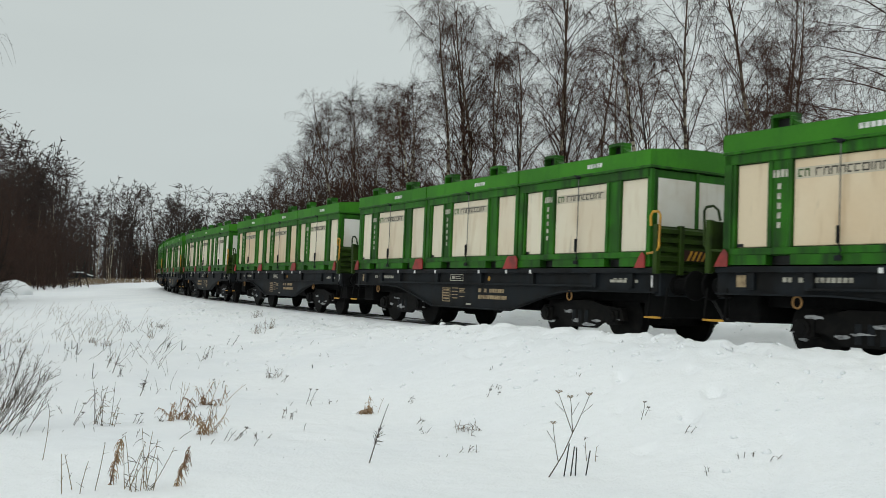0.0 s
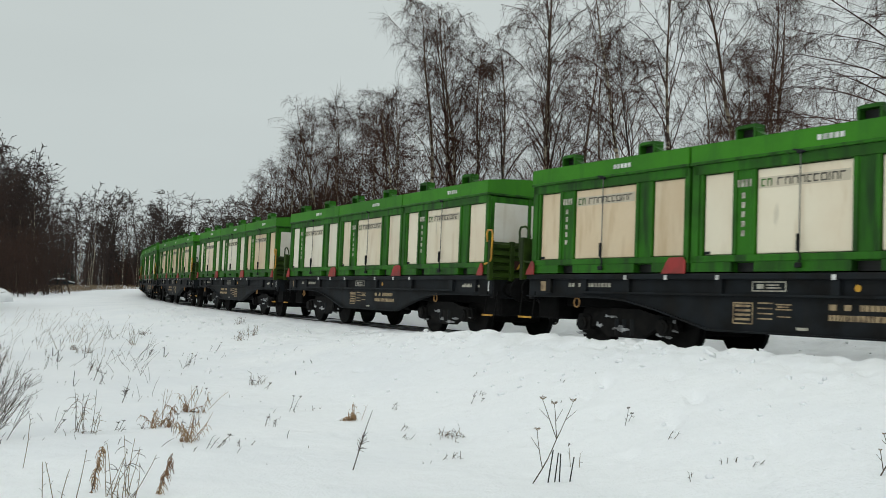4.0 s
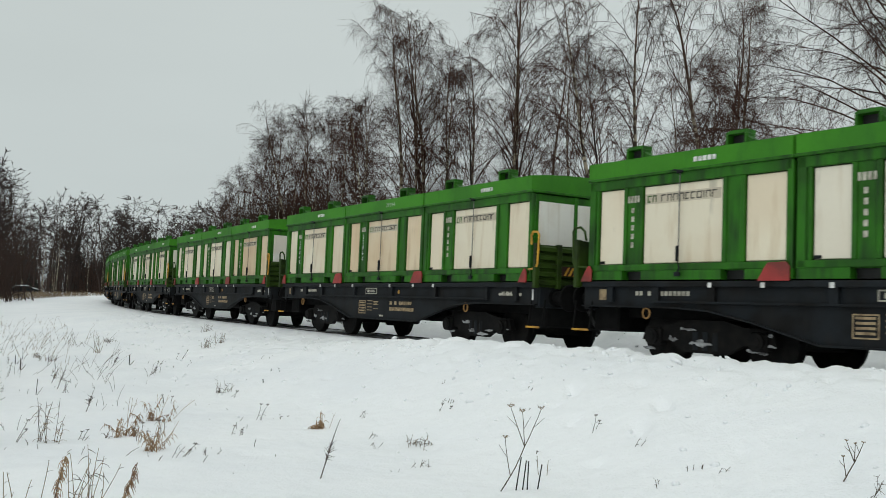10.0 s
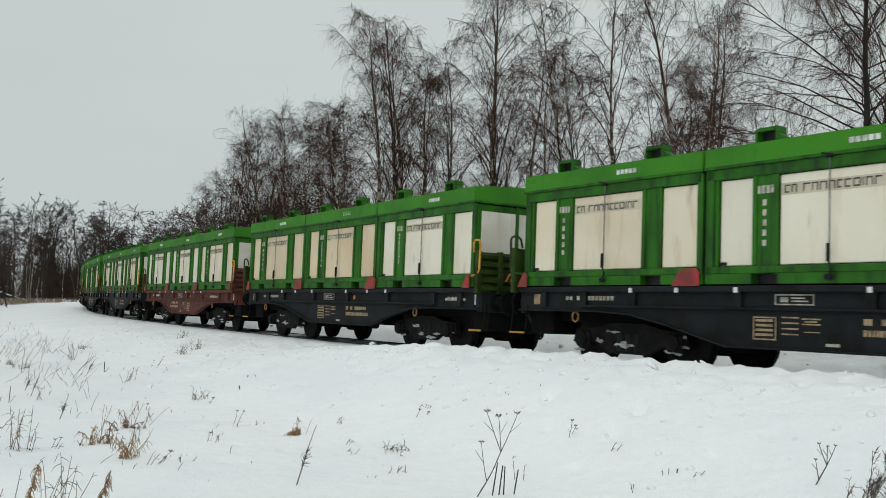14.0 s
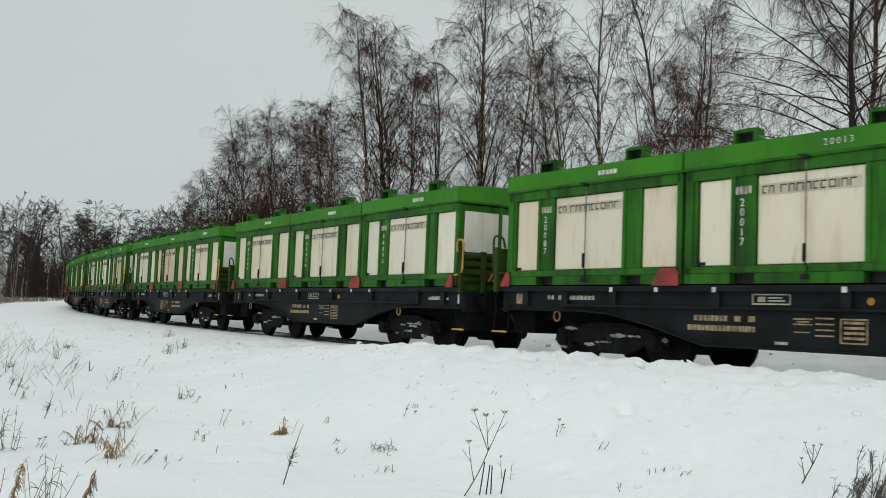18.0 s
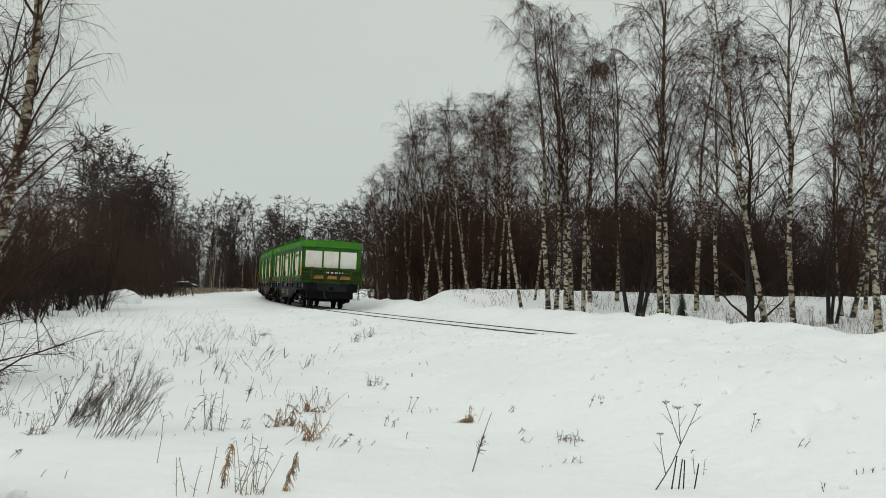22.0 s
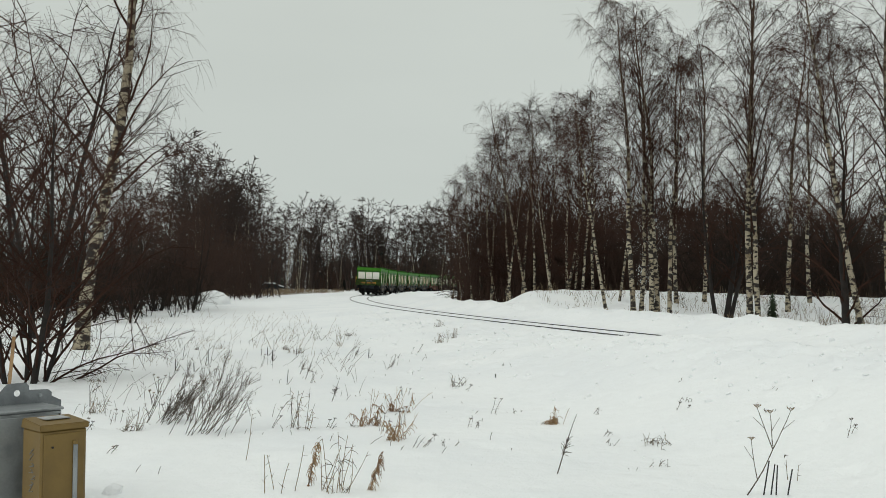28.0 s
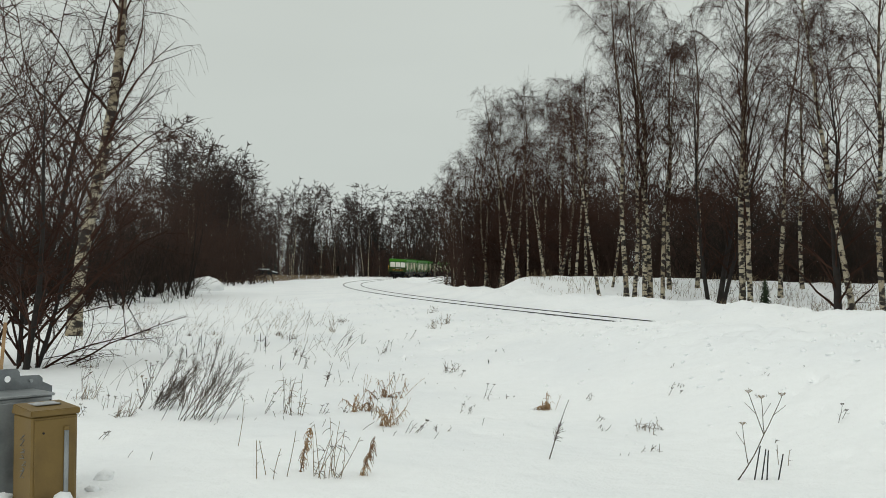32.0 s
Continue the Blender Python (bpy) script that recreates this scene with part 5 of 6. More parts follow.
def plant_arrays(kind, h, r):
    """Stems and dead leaves of one plant; x runs to the lee side, to which the plants lean."""
    t, s = Tubes(), Tubes()
    if kind == "straw":
        for _ in range(9):
            stem = arm(r, (r.normal(0, 0.07), r.normal(0, 0.06), -0.03), (r.normal(0.15, 0.38), r.normal(0, 0.3), 1), h * r.uniform(0.35, 0.95), 5, -0.10, 0.16)
            t.add(stem, np.linspace(0.0045, 0.0025, 6), 3)
            for _ in range(17):
                p, d = at(stem, r.uniform(0.05, 1.0))
                leaf(t, r, p, r.normal(0, 0.8, 3) + [0.08, 0, 0.35], r.uniform(0.03, 0.13), 0.0042, -0.75, 4)
        for _ in range(3):
            stalk = arm(r, (r.normal(0, 0.06), r.normal(0, 0.05), -0.03), (r.normal(0.25, 0.25), r.normal(0, 0.2), 1), h * r.uniform(0.9, 1.35), 5, -0.02, 0.09)
            s.add(stalk, np.linspace(0.0035, 0.002, 6), 3)
            leaf(s, r, stalk[-2], (r.normal(0.3, 0.4), 0, 0.5), h * 0.18, 0.002, -0.2, 2)
    elif kind == "seedhead":
        stem = arm(r, (0, 0, -0.05), (0.12, 0, 1), h, 6, 0.0, 0.07)
        s.add(stem, np.linspace(0.006, 0.003, 7), 4)
        for _ in range(90):
            p, d = at(stem, r.uniform(0.08, 1.0))
            leaf(t, r, p, r.normal(0, 0.55, 3) + [0.05, 0, 0.25], r.uniform(0.03, 0.10), 0.0042, -0.85, 4)
    elif kind in ("weed", "stems"):
        many = 9 if kind == "weed" else 12
        for k in range(many):
            stem = arm(r, (r.normal(0, 0.07), r.normal(0, 0.07), -0.04), (r.normal(0.12, 0.22), r.normal(0, 0.2), 1), h * r.uniform(0.5, 1.05), 5, -0.02, 0.07)
            s.add(stem, np.linspace(0.0042, 0.0022, 6), 3)
            for _ in range(9 if kind == "weed" else 4):
                p, d = at(stem, r.uniform(0.1, 1.0))
                leaf(t, r, p, r.normal(0, 0.7, 3) + [0.1, 0, 0.3], r.uniform(0.04, 0.13), 0.0032, -0.35, 3)
    elif kind == "bush":
        for k in range(24):
            stem = arm(r, (r.normal(0, 0.13), r.normal(0, 0.16), -0.04), (r.normal(0.68, 0.22), r.normal(0, 0.2), 1), h * r.uniform(0.4, 1.25), 7, 0.03, 0.05)
            s.add(stem, np.linspace(0.0045, 0.002, 8), 3)
            for _ in range(7):
                p, d = at(stem, r.uniform(0.25, 0.95))
                shoot = arm(r, p, d + r.normal(0, 0.24, 3), h * r.uniform(0.12, 0.34), 4, 0.03, 0.10)
                s.add(shoot, np.linspace(0.0026, 0.0014, 5), 3)
                for _ in range(6):
                    p2, d2 = at(shoot, r.uniform(0.2, 1.0))
                    leaf(t, r, p2, d2 * 0.7 + r.normal(0, 0.55, 3), r.uniform(0.02, 0.06), 0.0022, -0.05, 2)
    elif kind == "fluff":
        stem = arm(r, (0, 0, -0.05), (0.35, 0, 1), h * 1.1, 7, -0.03, 0.05)
        s.add(stem, np.linspace(0.0065, 0.0025, 8), 4)
        for _ in range(36):
            p, d = at(stem, r.uniform(0.35, 0.62))
            leaf(t, r, p, d + r.normal(0, 0.6, 3), r.uniform(0.03, 0.09), 0.0036, -0.1, 2)
    elif kind == "umbel":
        main = arm(r, (0, 0, -0.05), (0.62, 0, 1), h * 0.62, 5, 0.05, 0.03)
        s.add(main, np.linspace(0.0065, 0.0045, 6), 5)
        for f, way, length in ((0.42, (-0.22, 0.1, 1), 0.40), (1.0, (-0.02, 0, 1), 0.36), (1.0, (0.5, 0.1, 1), 0.42), (0.98, (-0.3, -0.2, 1), 0.46)):
            p, d = at(main, min(f, 0.999))
            b = arm(r, p, way, h * length, 4, 0.03, 0.04)
            s.add(b, np.linspace(0.0042, 0.0025, 5), 4)
            umbel_head(t, r, b[-1], h * 0.042, 0.0022)
            q, e = at(b, 0.5)
            s.add(arm(r, q, e + [r.choice([-0.7, 0.7]), 0, 0], h * 0.16, 2, 0.05, 0.05), [0.003, 0.0025, 0.002], 3)
    elif kind == "sprig":
        for k in range(r.randint(2, 5)):
            stem = arm(r, (r.normal(0, 0.05), r.normal(0, 0.05), -0.03), (r.normal(0.25, 0.35), r.normal(0, 0.3), 1), h * r.uniform(0.6, 1.1) + 0.015, 4, -0.06, 0.10)
            s.add(stem, np.linspace(0.004, 0.0025, 5), 3)
            if k < 2 and h > 0.12:
                umbel_head(t, r, stem[-1], 0.024, 0.0018)
            for _ in range(3):
                p, d = at(stem, r.uniform(0.2, 1))
                leaf(t, r, p, d + r.normal(0, 0.6, 3), min(0.05, h * 0.4), 0.0022, -0.3, 2)
    elif kind == "thin":
        stem = arm(r, (0, 0, -0.05), (r.normal(0.08, 0.12), 0, 1), h * 1.05, 5, -0.01, 0.04)
        s.add(stem, np.linspace(0.0036, 0.0024, 6), 4)
        for _ in range(3):
            p, d = at(stem, r.uniform(0.3, 1.0))
            leaf(t, r, p, d + r.normal(0, 0.6, 3), min(0.05, h * 0.2), 0.0022, -0.3, 2)
    elif kind == "spray":
        for k in range(9):
            leaf(s, r, (r.normal(0, 0.05), 0, -0.03), (r.normal(0, 0.4), r.normal(0, 0.2), 1), h * r.uniform(0.6, 1.1), 0.006, 0.0, 4)
        leaf(t, r, (0, 0, 0), (0.3, 0, 1), h * 0.5, 0.005, 0, 3)
    else:
        lean = r.uniform(-0.05, 0.4) if kind == "reed" else r.normal(0, 0.15)
        rad = 0.0065 if kind == "reed" else 0.006 + 0.004 * (h < 0.25)
        s.add([(0, 0, -0.05), (lean * h, 0, h)], [rad, rad * 0.85], 6)
        t.add([(lean * h, 0, h - 0.004), (lean * h, 0, h + 0.003)], [rad * 1.15, rad * 0.5], 6)
        if kind == "stick":
            t.add([(0, 0, -0.03), (0.10, 0.02, h * 0.45)], [rad * 0.8, rad * 0.4], 4)
    return s.arrays() if s.v else None, t.arrays() if t.v else None


LOOKS = {
    "straw": ("grass_tuft", "brown tuft of dead grass in the snow", "grass tuft", STRAW, STRAW),
    "seedhead": ("dead_weed", "dry straw-coloured weed with curled leaves in the snow", "weed", STALK, STRAW),
    "weed": ("dead_weed", "grey-brown dead weed with crumpled leaves in the snow", "weed", STALK, SEDGE),
    "stems": ("dead_weed", "loose clump of thin dry stems in the snow", "weed", SEDGE, STALK),
    "bush": ("dead_shrub", "grey dry shrub of slanting feathery stems in the snow", "shrub", STALK, STALK),
    "fluff": ("dead_weed", "leaning dry stem with a fluffy seed cluster in the snow", "weed", STALK, STALK),
    "umbel": ("umbel_plant", "tall forked dry umbel plant standing in the snow", "plant", STALK, SEDGE),
    "sprig": ("dead_weed", "small dry sprig poking out of the snow", "weed", STALK, STALK),
    "thin": ("dead_weed", "single thin dry stem standing in the snow", "weed", SEDGE, STALK),
    "spray": ("dead_weed", "fan of thin dry stems in the snow", "weed", SEDGE, SEDGE),
    "reed": ("reed_stub", "dark broken reed stalk standing in the snow", "reed", BLACK, STALK),
    "stick": ("stick", "short dark stick poking out of the snow", "stick", BLACK, STALK),
}
# kind, bearing, distance, height
SLOPE_PLANTS = [
    ("bush", 24.72, 11.58, 0.80),
    ("bush", 26.79, 12.61, 0.66),
    ("stick", 25.68, 21.82, 0.33),
    ("umbel", 27.69, 13.57, 0.57),
    ("weed", 19.12, 11.61, 0.52),
    ("seedhead", 18.78, 8.19, 0.42),
    ("thin", 21.27, 7.91, 0.34),
    ("thin", 20.72, 8.04, 0.32),
    ("thin", 20.4, 7.87, 0.29),
    ("thin", 19.58, 7.97, 0.41),
    ("thin", 22.32, 9.62, 0.48),
    ("sprig", 20.78, 11.72, 0.28),
    ("fluff", 19.01, 18.47, 0.33),
]
FIELD_PLANTS = [
    ("stick", 14.88, 21.63, 0.21),
    ("straw", 15.19, 11.93, 0.39),
    ("straw", 13.21, 13.3, 0.4),
    ("straw", 13.65, 10.88, 0.39),
    ("seedhead", 15.19, 7.97, 0.38),
    ("stems", 17.05, 7.9, 0.5),
    ("sprig", 17.56, 11.68, 0.13),
    ("fluff", 17.2, 14.5, 0.39),
    ("straw", 4.1, 12.47, 0.28),
    ("fluff", 4.05, 9.1, 0.58),
    ("stems", -1.9, 11.08, 0.17),
    ("sprig", 1.04, 11.72, 0.11),
    ("umbel", -6.56, 8.53, 0.83),
    ("reed", -7.61, 8.59, 0.29),
    ("reed", -8.01, 8.61, 0.26),
    ("reed", -8.31, 8.62, 0.25),
    ("reed", -8.89, 8.63, 0.22),
    ("thin", -9.02, 9.24, 0.22),
    ("thin", -9.5, 9.19, 0.18),
]
STRAY_PLANTS = [
    ("sprig", -12.53, 10.3, 0.17),
    ("sprig", -14.87, 9.68, 0.09),
    ("umbel", -25.74, 8.22, 0.39),
    ("sprig", -18.05, 8.76, 0.07),
    ("sprig", -19.64, 8.66, 0.08),
    ("sprig", -16.28, 8.39, 0.08),
    ("bush", -29.17, 7.59, 0.43),
    ("spray", 16.56, 25.35, 0.57),
    ("umbel", 27.84, 12.63, 0.45),
    ("sprig", 29.19, 12.78, 0.18),
    ("sprig", 29.87, 10.6, 0.18),
    ("sprig", 30.94, 12.17, 0.14),
    ("fluff", 18.73, 17.76, 0.48),
    ("sprig", 9.09, 16, 0.24),
    ("stick", 20.82, 22.79, 0.19),
    ("stick", 7.33, 16.92, 0.06),
    ("sprig", 7.43, 13.42, 0.24),
    ("sprig", 10.44, 10.45, 0.1),
    ("sprig", 12.14, 10.35, 0.2),
]
PLANTS = SLOPE_PLANTS + FIELD_PLANTS + STRAY_PLANTS
r_weed = np.random.RandomState(52)
for _ in range(46):
    az, dist = r_weed.uniform(9, 33), r_weed.uniform(11.5, 30)
    PLANTS.append((str(r_weed.choice(["sprig", "sprig", "stick", "fluff", "stems"])), az, dist, r_weed.uniform(0.10, 0.34)))
for _ in range(14):
    PLANTS.append(("sprig", r_weed.uniform(-24, 9), r_weed.uniform(9.5, 15), r_weed.uniform(0.04, 0.13)))
for i, (kind, az, dist, h) in enumerate(PLANTS):
    r = np.random.RandomState(300 + i)
    name, label, category, stem_m, leaf_m = LOOKS[kind]
    stems, leaves = plant_arrays(kind, h, r)
    ob = tagged(new(name), label, category, "weeds in the field")
    for pn, arr, m in (("stem", stems, stem_m), ("leaves" if kind not in ("umbel", "sprig") else "seed_head", leaves, leaf_m)):
        if arr is not None:
            p = tagged(new(pn, quick_mesh(pn, *arr, [m])), kind="stuff")
            p.parent = ob
    x, y = spot(az, dist)
    ob.matrix_basis = pose(x, y, float(ground_height(x, y)[0]), 0, 0, az)


def blades(name, label, category, material, rng, count, az, dist, height, rad, lean, keep=None):
    """Very many thin dead stems strewn over a stretch of the plan, as one mass."""
    a, d = rng.uniform(*az, count), np.sqrt(rng.uniform(dist[0] ** 2, dist[1] ** 2, count))
    x, y = -np.sin(np.radians(a)) * d, np.cos(np.radians(a)) * d
    if keep is not None:
        s, l = beside_track(np.stack([x, y], 1))
        ok = keep(s, l, x, y)
        x, y, a = x[ok], y[ok], a[ok]
    z = ground_height(x, y)
    t = Tubes()
    for px, py, pz, pa in zip(x, y, z, a):
        h = height[0] + (height[1] - height[0]) * rng.rand() ** 1.5
        ca, sa = math.cos(radians(pa)), math.sin(radians(pa))
        lx, ly = rng.normal(lean, 0.34) * rng.choice([1, 1, 1, -0.6]), rng.normal(0, 0.25)
        e = np.array([lx * ca - ly * sa, lx * sa + ly * ca, 1.0])
        p0 = np.array([px, py, pz - 0.03])
        p1 = p0 + e * h * 0.55
        p2 = p1 + (e * [1.35, 1.35, 0.85]) * h * 0.45
        t.add([p0, p1, p2], [rad, rad * 0.8, rad * 0.45], 3)
        for _ in range(rng.choice([0, 0, 1, 2, 3])):
            q = p1 + (p2 - p1) * rng.uniform(-0.5, 0.9)
            t.add([q, q + rng.normal(0, 0.10, 3) * h + e * h * 0.14], [rad * 0.7, rad * 0.5], 3)
    ob = new(name, quick_mesh(name, *t.arrays(), [material]))
    return tagged(ob, label, category, kind="stuff")


R2 = np.random.RandomState(9)
clump = lambda x, y, step, low, seed: waves(x, y, step, seed) > low
blades("dead_grass", "thin slanting dead stems on the snowy slope", "dead grass", STALK, R2, 640, (15.5, 34), (12.5, 30), (0.10, 0.55), 0.0034, 0.45, lambda s, l, x, y: clump(x, y, 5.0, 0.05, 31))
blades("dead_grass", "pale dead grass on the crest of the slope", "dead grass", SEDGE, R2, 1000, (17, 31), (20, 46), (0.08, 0.60), 0.0036, 0.35, lambda s, l, x, y: (l > 6) & clump(x, y, 3.5, 0.25, 33))
blades("dead_grass", "short dry stubs scattered over the snow field", "dead grass", STALK, R2, 380, (6, 31), (9, 22), (0.03, 0.13), 0.0040, 0.3, lambda s, l, x, y: (l > 4) & clump(x, y, 3.0, 0.1, 35))
blades("dead_grass", "strip of straw-coloured dead grass before the far wood", "dead grass", SEDGE, R2, 4600, (13.5, 27), (92, 165), (0.35, 0.8), 0.026, 0.1, lambda s, l, x, y: (l > 9) & clump(x, y, 20.0, -0.3, 37))
blades("dead_grass", "thin dead sedge on the marsh behind the track", "dead grass", SEDGE, R2, 9500, (-36, 5), (26, 60), (0.20, 0.60), 0.0075, 0.05, lambda s, l, x, y: (l < -8.0) & (y < 57) & clump(x, y, 6.0, -0.1, 39))
blades("dead_grass", "short dry stems along the far snow bank", "dead grass", STALK, R2, 300, (-34, 12), (16, 70), (0.05, 0.25), 0.005, 0.1, lambda s, l, x, y: (l < -4.2) & (l > -9))


def clods():
    """Lumps thrown up by the plough along the bank and by the cabinets, as one mass."""
    r, bm = np.random.RandomState(12), bmesh.new()
    bmesh.ops.create_icosphere(bm, subdivisions=1, radius=1.0)
    bm.verts.index_update()
    ball, tris = np.array([v.co for v in bm.verts]), np.array([[v.index for v in f.verts] for f in bm.faces])
    bm.free()
    spots = []
    for _ in range(1500):
        s = r.uniform(-22, 34)
        l = r.choice([r.normal(3.4, 1.0), r.normal(5.2, 1.6), r.normal(-4.0, 1.0)], p=[0.50, 0.18, 0.32])
        x, y, z, h = on_track(s)
        if l > 2.0 or l < -2.2:
            spots.append((x - l * math.sin(h), y + l * math.cos(h), r.uniform(0.012, 0.042) * (1.9 if r.rand() < 0.08 else 1)))
    for _ in range(60):
        x, y = spot(r.normal(34.2, 1.6), r.normal(7.9, 0.35))
        spots.append((x, y, r.uniform(0.03, 0.10)))
    spots = np.array(spots)
    zs = ground_height(spots[:, 0], spots[:, 1])
    vs = []
    for (x, y, k), z in zip(spots, zs):
        turn = np.array(pose(0, 0, 0, r.uniform(0, 360), r.uniform(0, 360), r.uniform(0, 360)).to_3x3())
        lump = (ball * r.uniform(0.72, 1.28, (len(ball), 1)) * r.uniform(0.6, 1.5, 3)) @ turn * k
        vs.append(lump * [1, 1, 0.75] + [x, y, z + k * 0.12])
    fs = (tris[None] + (np.arange(len(vs)) * len(ball))[:, None, None]).reshape(-1, 3)
    me = quick_mesh("snow_clods", np.concatenate(vs), fs, [SNOW], smooth=False)
    tagged(new("snow_clods", me), "lumps of ploughed snow on the banks", "snow", kind="stuff")


clods()


# ---- trackside things ----
def ochre_cabinet():
    c = tagged(new("equipment_cabinet"), "ochre painted steel trackside cabinet in the snow", "cabinet")
    w, d, h = 0.172, 0.155, 0.70
    part("body", box(-w, w, -d, d, -0.25, h - 0.05, 0.012), OCHRE, c)
    bm = bmesh.new()
    low = [bm.verts.new(p) for p in ((-w - 0.012, -d - 0.014, h - 0.05), (w + 0.012, -d - 0.014, h - 0.05), (w + 0.012, d + 0.012, h - 0.05), (-w - 0.012, d + 0.012, h - 0.05))]
    top = [bm.verts.new(p) for p in ((-w - 0.012, -d - 0.014, h - 0.005), (w + 0.012, -d - 0.014, h - 0.005), (w + 0.004, d, h + 0.02), (-w - 0.004, d, h + 0.02))]
    bm.faces.new(low[::-1])
    bm.faces.new(top)
    for i in range(4):
        bm.faces.new((low[i], low[(i + 1) % 4], top[(i + 1) % 4], top[i]))
    bmesh.ops.bevel(bm, geom=list(bm.edges), offset=0.006, segments=2, affect="EDGES")
    part("lid", bm, OCHRE, c)
    part("door", box(-w + 0.02, w - 0.02, -d - 0.008, -d + 0.002, -0.2, h - 0.075, 0.004), OCHRE, c)
    part("cover_strip", box(0.062, 0.096, -d - 0.026, -d - 0.006, -0.2, h - 0.16, 0.006), GALV, c, "galvanised upright strip")
    part("strip_cap", box(0.059, 0.099, -d - 0.028, -d - 0.006, h - 0.165, h - 0.135, 0.006), OCHRE, c)
    part("lock", cyl(0.008, 0.01, pose(-0.09, -d - 0.010, h - 0.17, 90), 12), BLACK, c)
    r = np.random.RandomState(4)
    bm = bmesh.new()
    for k in range(7):
        z = 0.50 - k * 0.045
        y0 = r.uniform(-0.05, 0.0)
        pipe([(-w - 0.003, y0, z), (-w - 0.003, y0 - 0.04, z + r.uniform(-0.02, 0.04)), (-w - 0.003, y0 + 0.03, z - 0.03), (-w - 0.003, y0 - 0.03, z - 0.02)], 0.003, bm, 4)
    part("scrawl", bm, GALV_DARK, c, "faded grey scrawl")
    part("lid_snow", box(-w * 0.5, w * 0.6, -0.03, d * 0.8, h + 0.012, h + 0.020, 0.004), DIRTY_SNOW, c, "thin crust of old snow")
    return c


def grey_cabinet():
    c = tagged(new("equipment_cabinet"), "galvanised grey steel cabinet with a drilled bracket plate", "cabinet")
    w, d, h = 0.26, 0.19, 0.80
    part("body", box(-w, w, -d, d, -0.25, h, 0.01), GALV, c)
    part("door", box(-w + 0.015, w - 0.03, -d - 0.012, -d + 0.002, -0.2, h - 0.03, 0.006), GALV, c)
    part("door_gap", box(w - 0.026, w - 0.014, -d - 0.004, -d + 0.001, -0.2, h - 0.03), BLACK, c)
    part("side_seal", box(w - 0.001, w + 0.004, -d + 0.05, -d + 0.07, -0.2, h - 0.02), BLACK, c)
    part("roof", box(-w - 0.012, w + 0.012, -d - 0.016, d + 0.01, h, h + 0.022, 0.006), GALV, c)
    # bracket plate: an outline with a stepped shoulder and a round hole
    n, cx, cz, rr = 16, 0.06, h + 0.11, 0.026
    outer = [(-0.10, h + 0.02), (0.42, h + 0.02 - 0.10), (0.42, h + 0.03), (0.34, h + 0.07), (0.34, h + 0.10), (0.31, h + 0.125), (0.155, h + 0.13), (0.155, h + 0.16), (0.13, h + 0.19), (-0.01, h + 0.19), (-0.04, h + 0.165), (-0.10, h + 0.10)]
    bm = bmesh.new()
    for y in (d - 0.02, d - 0.014):
        ring = [bm.verts.new((cx + rr * math.cos(k * math.tau / n), y, cz + rr * math.sin(k * math.tau / n))) for k in range(n)]
        out = [bm.verts.new((x, y, z)) for x, z in outer]
        edges = [bm.edges.new((ring[k], ring[(k + 1) % n])) for k in range(n)] + [bm.edges.new((out[k], out[(k + 1) % len(out)])) for k in range(len(out))]
        bmesh.ops.triangle_fill(bm, edges=edges, use_beauty=True)
    vs = list(bm.verts)
    half = len(vs) // 2
    for a, b in ((0, n), (n, half)):
        idx = list(range(a, b))
        for k, i in enumerate(idx):
            j = idx[(k + 1) % len(idx)]
            bm.faces.new((vs[i], vs[j], vs[j + half], vs[i + half]))
    bmesh.ops.recalc_face_normals(bm, faces=bm.faces)
    part("bracket_plate", bm, GALV_DARK, c, "grey drilled steel plate")
    part("bolt", cyl(0.014, 0.03, pose(0.24, d - 0.03, h + 0.085, 90), 8), GALV, c)
    return c


GALV_DARK = mat("weathered_zinc", (0.20, 0.215, 0.225), 0.5, 0.4, 0.15, 6.0, 0.001, 60.0, (0.14, 0.15, 0.16), 0.5)
cab = ochre_cabinet()
x, y = spot(32.75, 7.75)
cab.matrix_basis = pose(x, y, float(ground_height(x, y)[0]) + 0.0, 0, 0, 32.75 + 24)
cab2 = grey_cabinet()
x, y = spot(34.6, 8.2)
cab2.matrix_basis = pose(x, y, float(ground_height(x, y)[0]) + 0.0 - 0.04, 0, 0, 34.95 + 22)

stake = tagged(new("marker_stake"), "thin weathered yellow wooden snow stake", "stake")
part("stake_shaft", box(-0.022, 0.022, -0.012, 0.012, -0.3, 1.05, 0.003), STRAW, stake)
part("stake_tip", box(-0.024, 0.024, -0.014, 0.014, 1.05, 1.16, 0.003), WHITE_MARK, stake)
x, y = spot(35.0, 14.0)
stake.matrix_basis = pose(x, y, float(ground_height(x, y)[0]), 0, 4, 35)


def snow_mound(az, dist, wide, high, seed):
    r, bm = np.random.RandomState(seed), bmesh.new()
    bmesh.ops.create_icosphere(bm, subdivisions=4, radius=1.0)
    for v in bm.verts:
        n = noise.noise(v.co * 1.7 + Vector((seed, 0, 0))) * 0.28 + noise.noise(v.co * 5.0) * 0.08
        v.co = Vector((v.co.x * wide * (1 + n), v.co.y * wide * 0.7 * (1 + n), max(v.co.z, -0.25) * high * (1 + n)))
    me = bpy.data.meshes.new("snow_mound")
    bm.to_mesh(me)
    bm.free()
    me.materials.append(SNOW)
    me.polygons.foreach_set("use_smooth", [True] * len(me.polygons))
    ob = tagged(new("snow_mound", me), "rounded heap of ploughed snow at the field's edge", "snow pile")
    x, y = spot(az, dist)
    ob.matrix_basis = pose(x, y, float(ground_height(x, y)[0]) - 0.1, 0, 0, az)


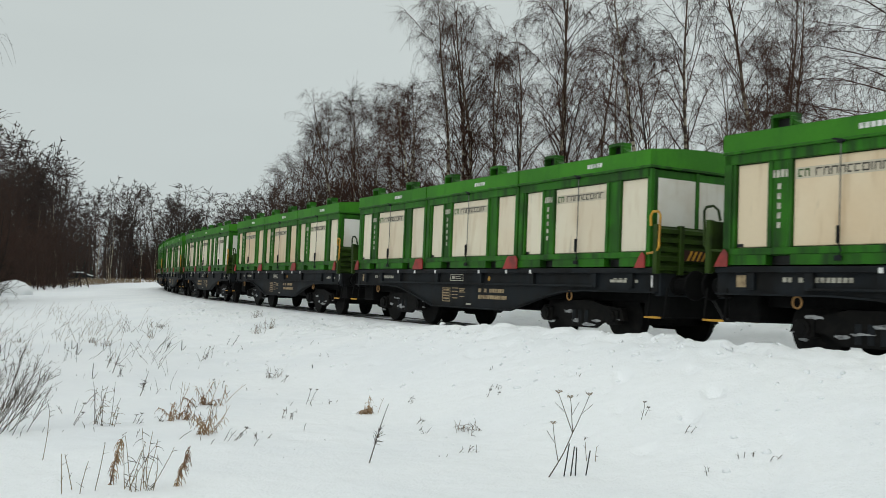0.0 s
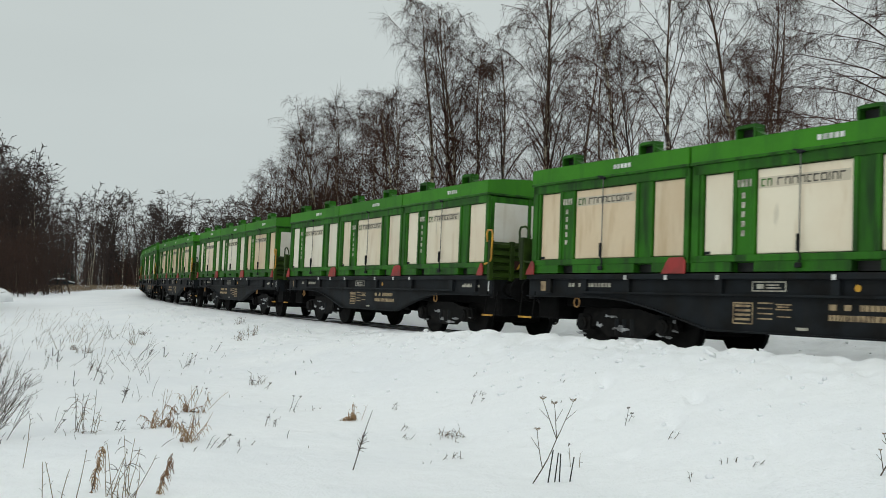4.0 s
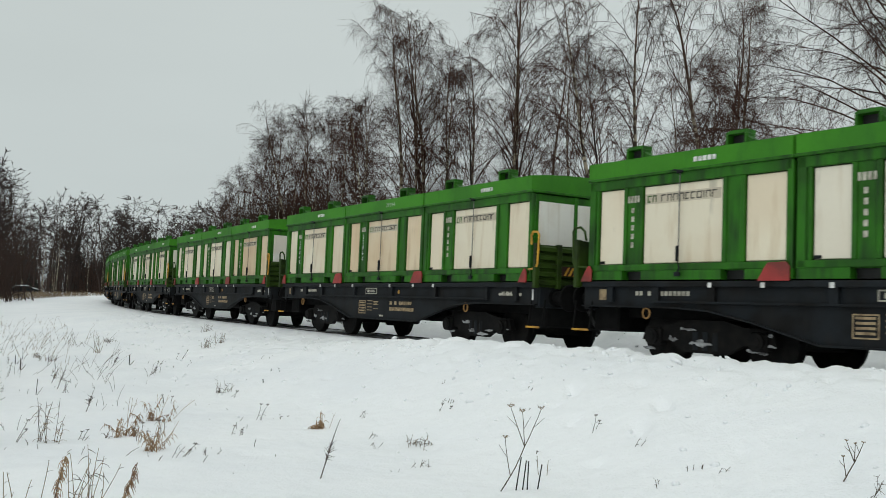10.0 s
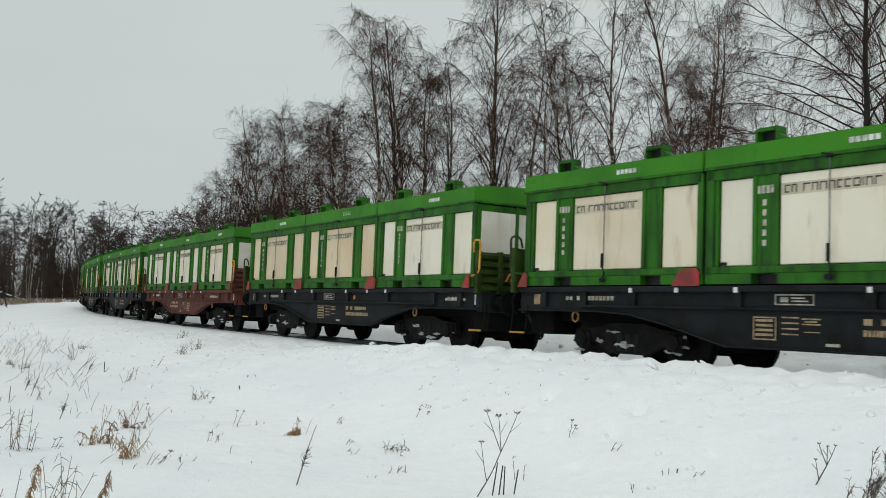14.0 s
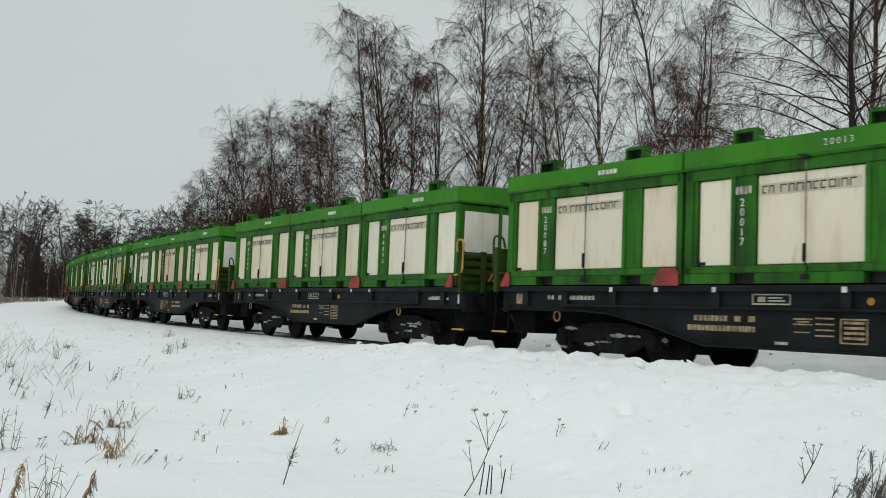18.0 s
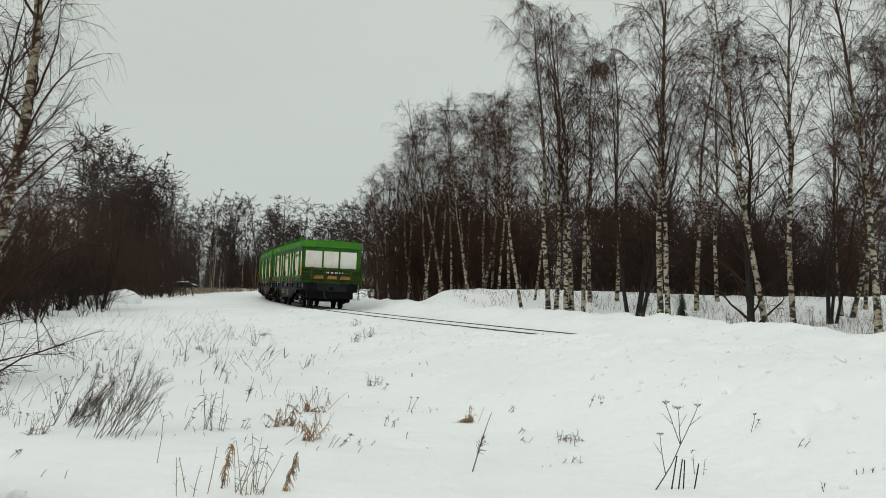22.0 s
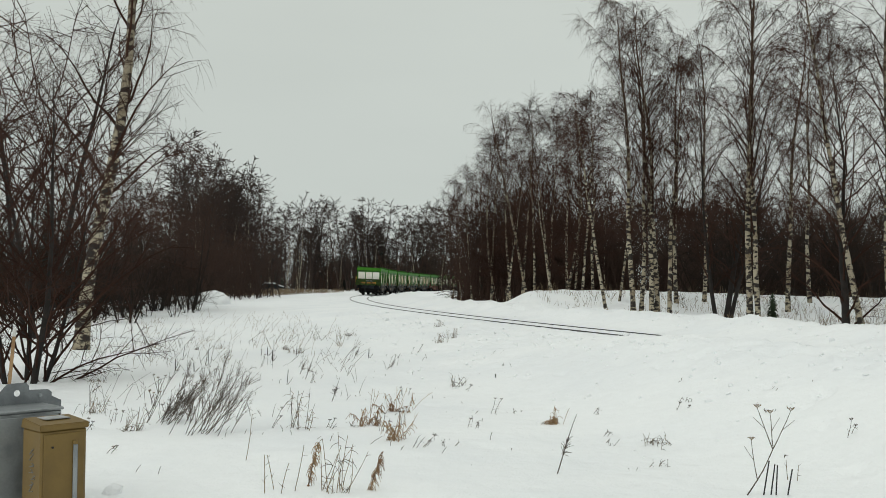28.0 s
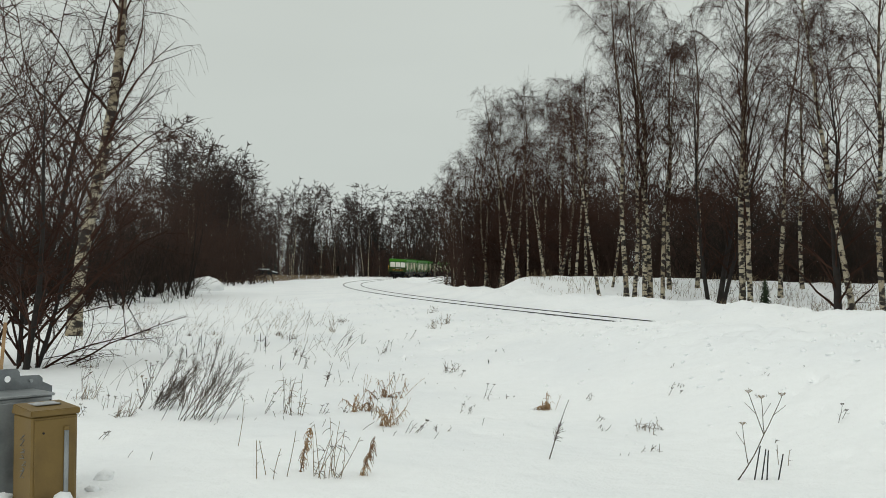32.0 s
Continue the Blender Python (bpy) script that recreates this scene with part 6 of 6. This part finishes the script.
snow_mound(24.1, 66, 1.5, 0.95, 3)


def shed():
    s = tagged(new("shed"), "dark weathered wooden shed among the trees", "shed")
    part("wall", box(-3.0, 3.0, -2.0, 2.0, -0.3, 2.9), DARK_BARK, s)
    bm = bmesh.new()
    prism([(-3.4, 2.85), (3.4, 2.85), (3.4, 3.0), (0, 4.0), (-3.4, 3.0)], -2.3, 2.3, bm)
    part("roof", bm, BLACK, s)
    for x in (-1.4, 1.4):
        part("door", box(x - 0.9, x + 0.9, -2.04, -2.0, -0.1, 2.3), BLACK, s)
    x, y = spot(-14.6, 92)
    s.matrix_basis = pose(x, y, float(ground_height(x, y)[0]), 0, 0, -14)


shed()


def far_car():
    """A snowed-up car at the edge of the far wood."""
    c = tagged(new("parked_car"), "dark parked car with snow on its roof", "car")
    body = prism([(-2.1, 0.35), (2.1, 0.35), (2.15, 0.75), (1.3, 0.9), (0.7, 1.35), (-1.3, 1.38), (-2.0, 0.95), (-2.15, 0.7)], -0.85, 0.85)
    part("body", body, STEEL, c)
    bm = prism([(-1.3, 1.37), (0.7, 1.35), (0.55, 1.50), (-1.2, 1.52)], -0.78, 0.78)
    part("roof_snow", bm, SNOW, c)
    part("bonnet_snow", prism([(0.95, 1.12), (2.1, 0.77), (2.1, 0.86), (1.05, 1.17)], -0.75, 0.75), SNOW, c)
    for x in (-1.3, 1.3):
        for y in (-0.82, 0.82):
            part("wheel", cyl(0.32, 0.2, pose(x, y, 0.32, 90), 16), BLACK, c)
    x, y = spot(20.45, 176)
    c.matrix_basis = pose(x, y, float(ground_height(x, y)[0]) , 0, 0, 30)


far_car()

woods("shrubs", "thin upright leafless shrubs on the snowy marsh", "shrub", STALK,
      [(b, belt(R, 9, (-29.5, -19.5), (40, 50), (0.18, 0.38), (1.0, 1.6))) for b in BUSH] + [(b, belt(R, 4, (-19, -3), (46, 56), (0.12, 0.25), (1.0, 1.6))) for b in BUSH])
snow_mound(-26.3, 63, 2.6, 0.45, 5)
snow_mound(-23.6, 63, 3.4, 0.40, 6)
snow_mound(-28.6, 64, 2.0, 0.45, 8)


def marker():
    m = tagged(new("marker"), "small orange plastic marker on a snow heap", "marker")
    bm = cyl(0.26, 0.55, pose(0, 0, 0.27), 16, None, 0.09, 0.02)
    part("cone", bm, ORANGE, m)
    part("foot", box(-0.3, 0.3, -0.3, 0.3, -0.02, 0.04, 0.01), ORANGE, m)
    x, y = spot(-27.4, 60.5)
    m.matrix_basis = pose(x, y, float(ground_height(x, y)[0]) + 0.62, 4, 0, 0)


ORANGE = mat("orange_plastic", (0.62, 0.24, 0.03), 0.5, 0, 0.1, 6.0)
marker()


# ---- what moves ----
TRAIN = [(0, -205.6), (1, -194.2), (3, -171.6), (6, -137.8), (7, -126.9), (9, -105.2), (10, -94.5), (11, -83.8), (12, -73.2), (13, -62.75), (14, -52.45), (15, -42.1), (17.6, -15.65), (18, -11.36), (19, -0.62), (20, 10.31), (21, 21.37), (22, 32.7), (23, 43.9), (28, 101.4), (32, 147.5)]


def wagon_pose(s, ahead):
    """The pose of a wagon whose last container ends at s along the track: it rides on two bogies. ahead: a shift along its deck."""
    mid = s + 1.5 * LP
    x0, y0, z0, h0 = on_track(mid - 4.6)
    x1, y1, z1, h1 = on_track(mid + 4.6)
    return pose((x0 + x1) / 2, (y0 + y1) / 2, (z0 + z1) / 2, CANT, 0, math.degrees(math.atan2(y1 - y0, x1 - x0))) @ pose(ahead, 0, 0)


def motions():
    for thing, k, ahead in MOVERS:
        walk(thing, [(t, wagon_pose(s + k * WP, ahead)) for t, s in TRAIN])


motions()
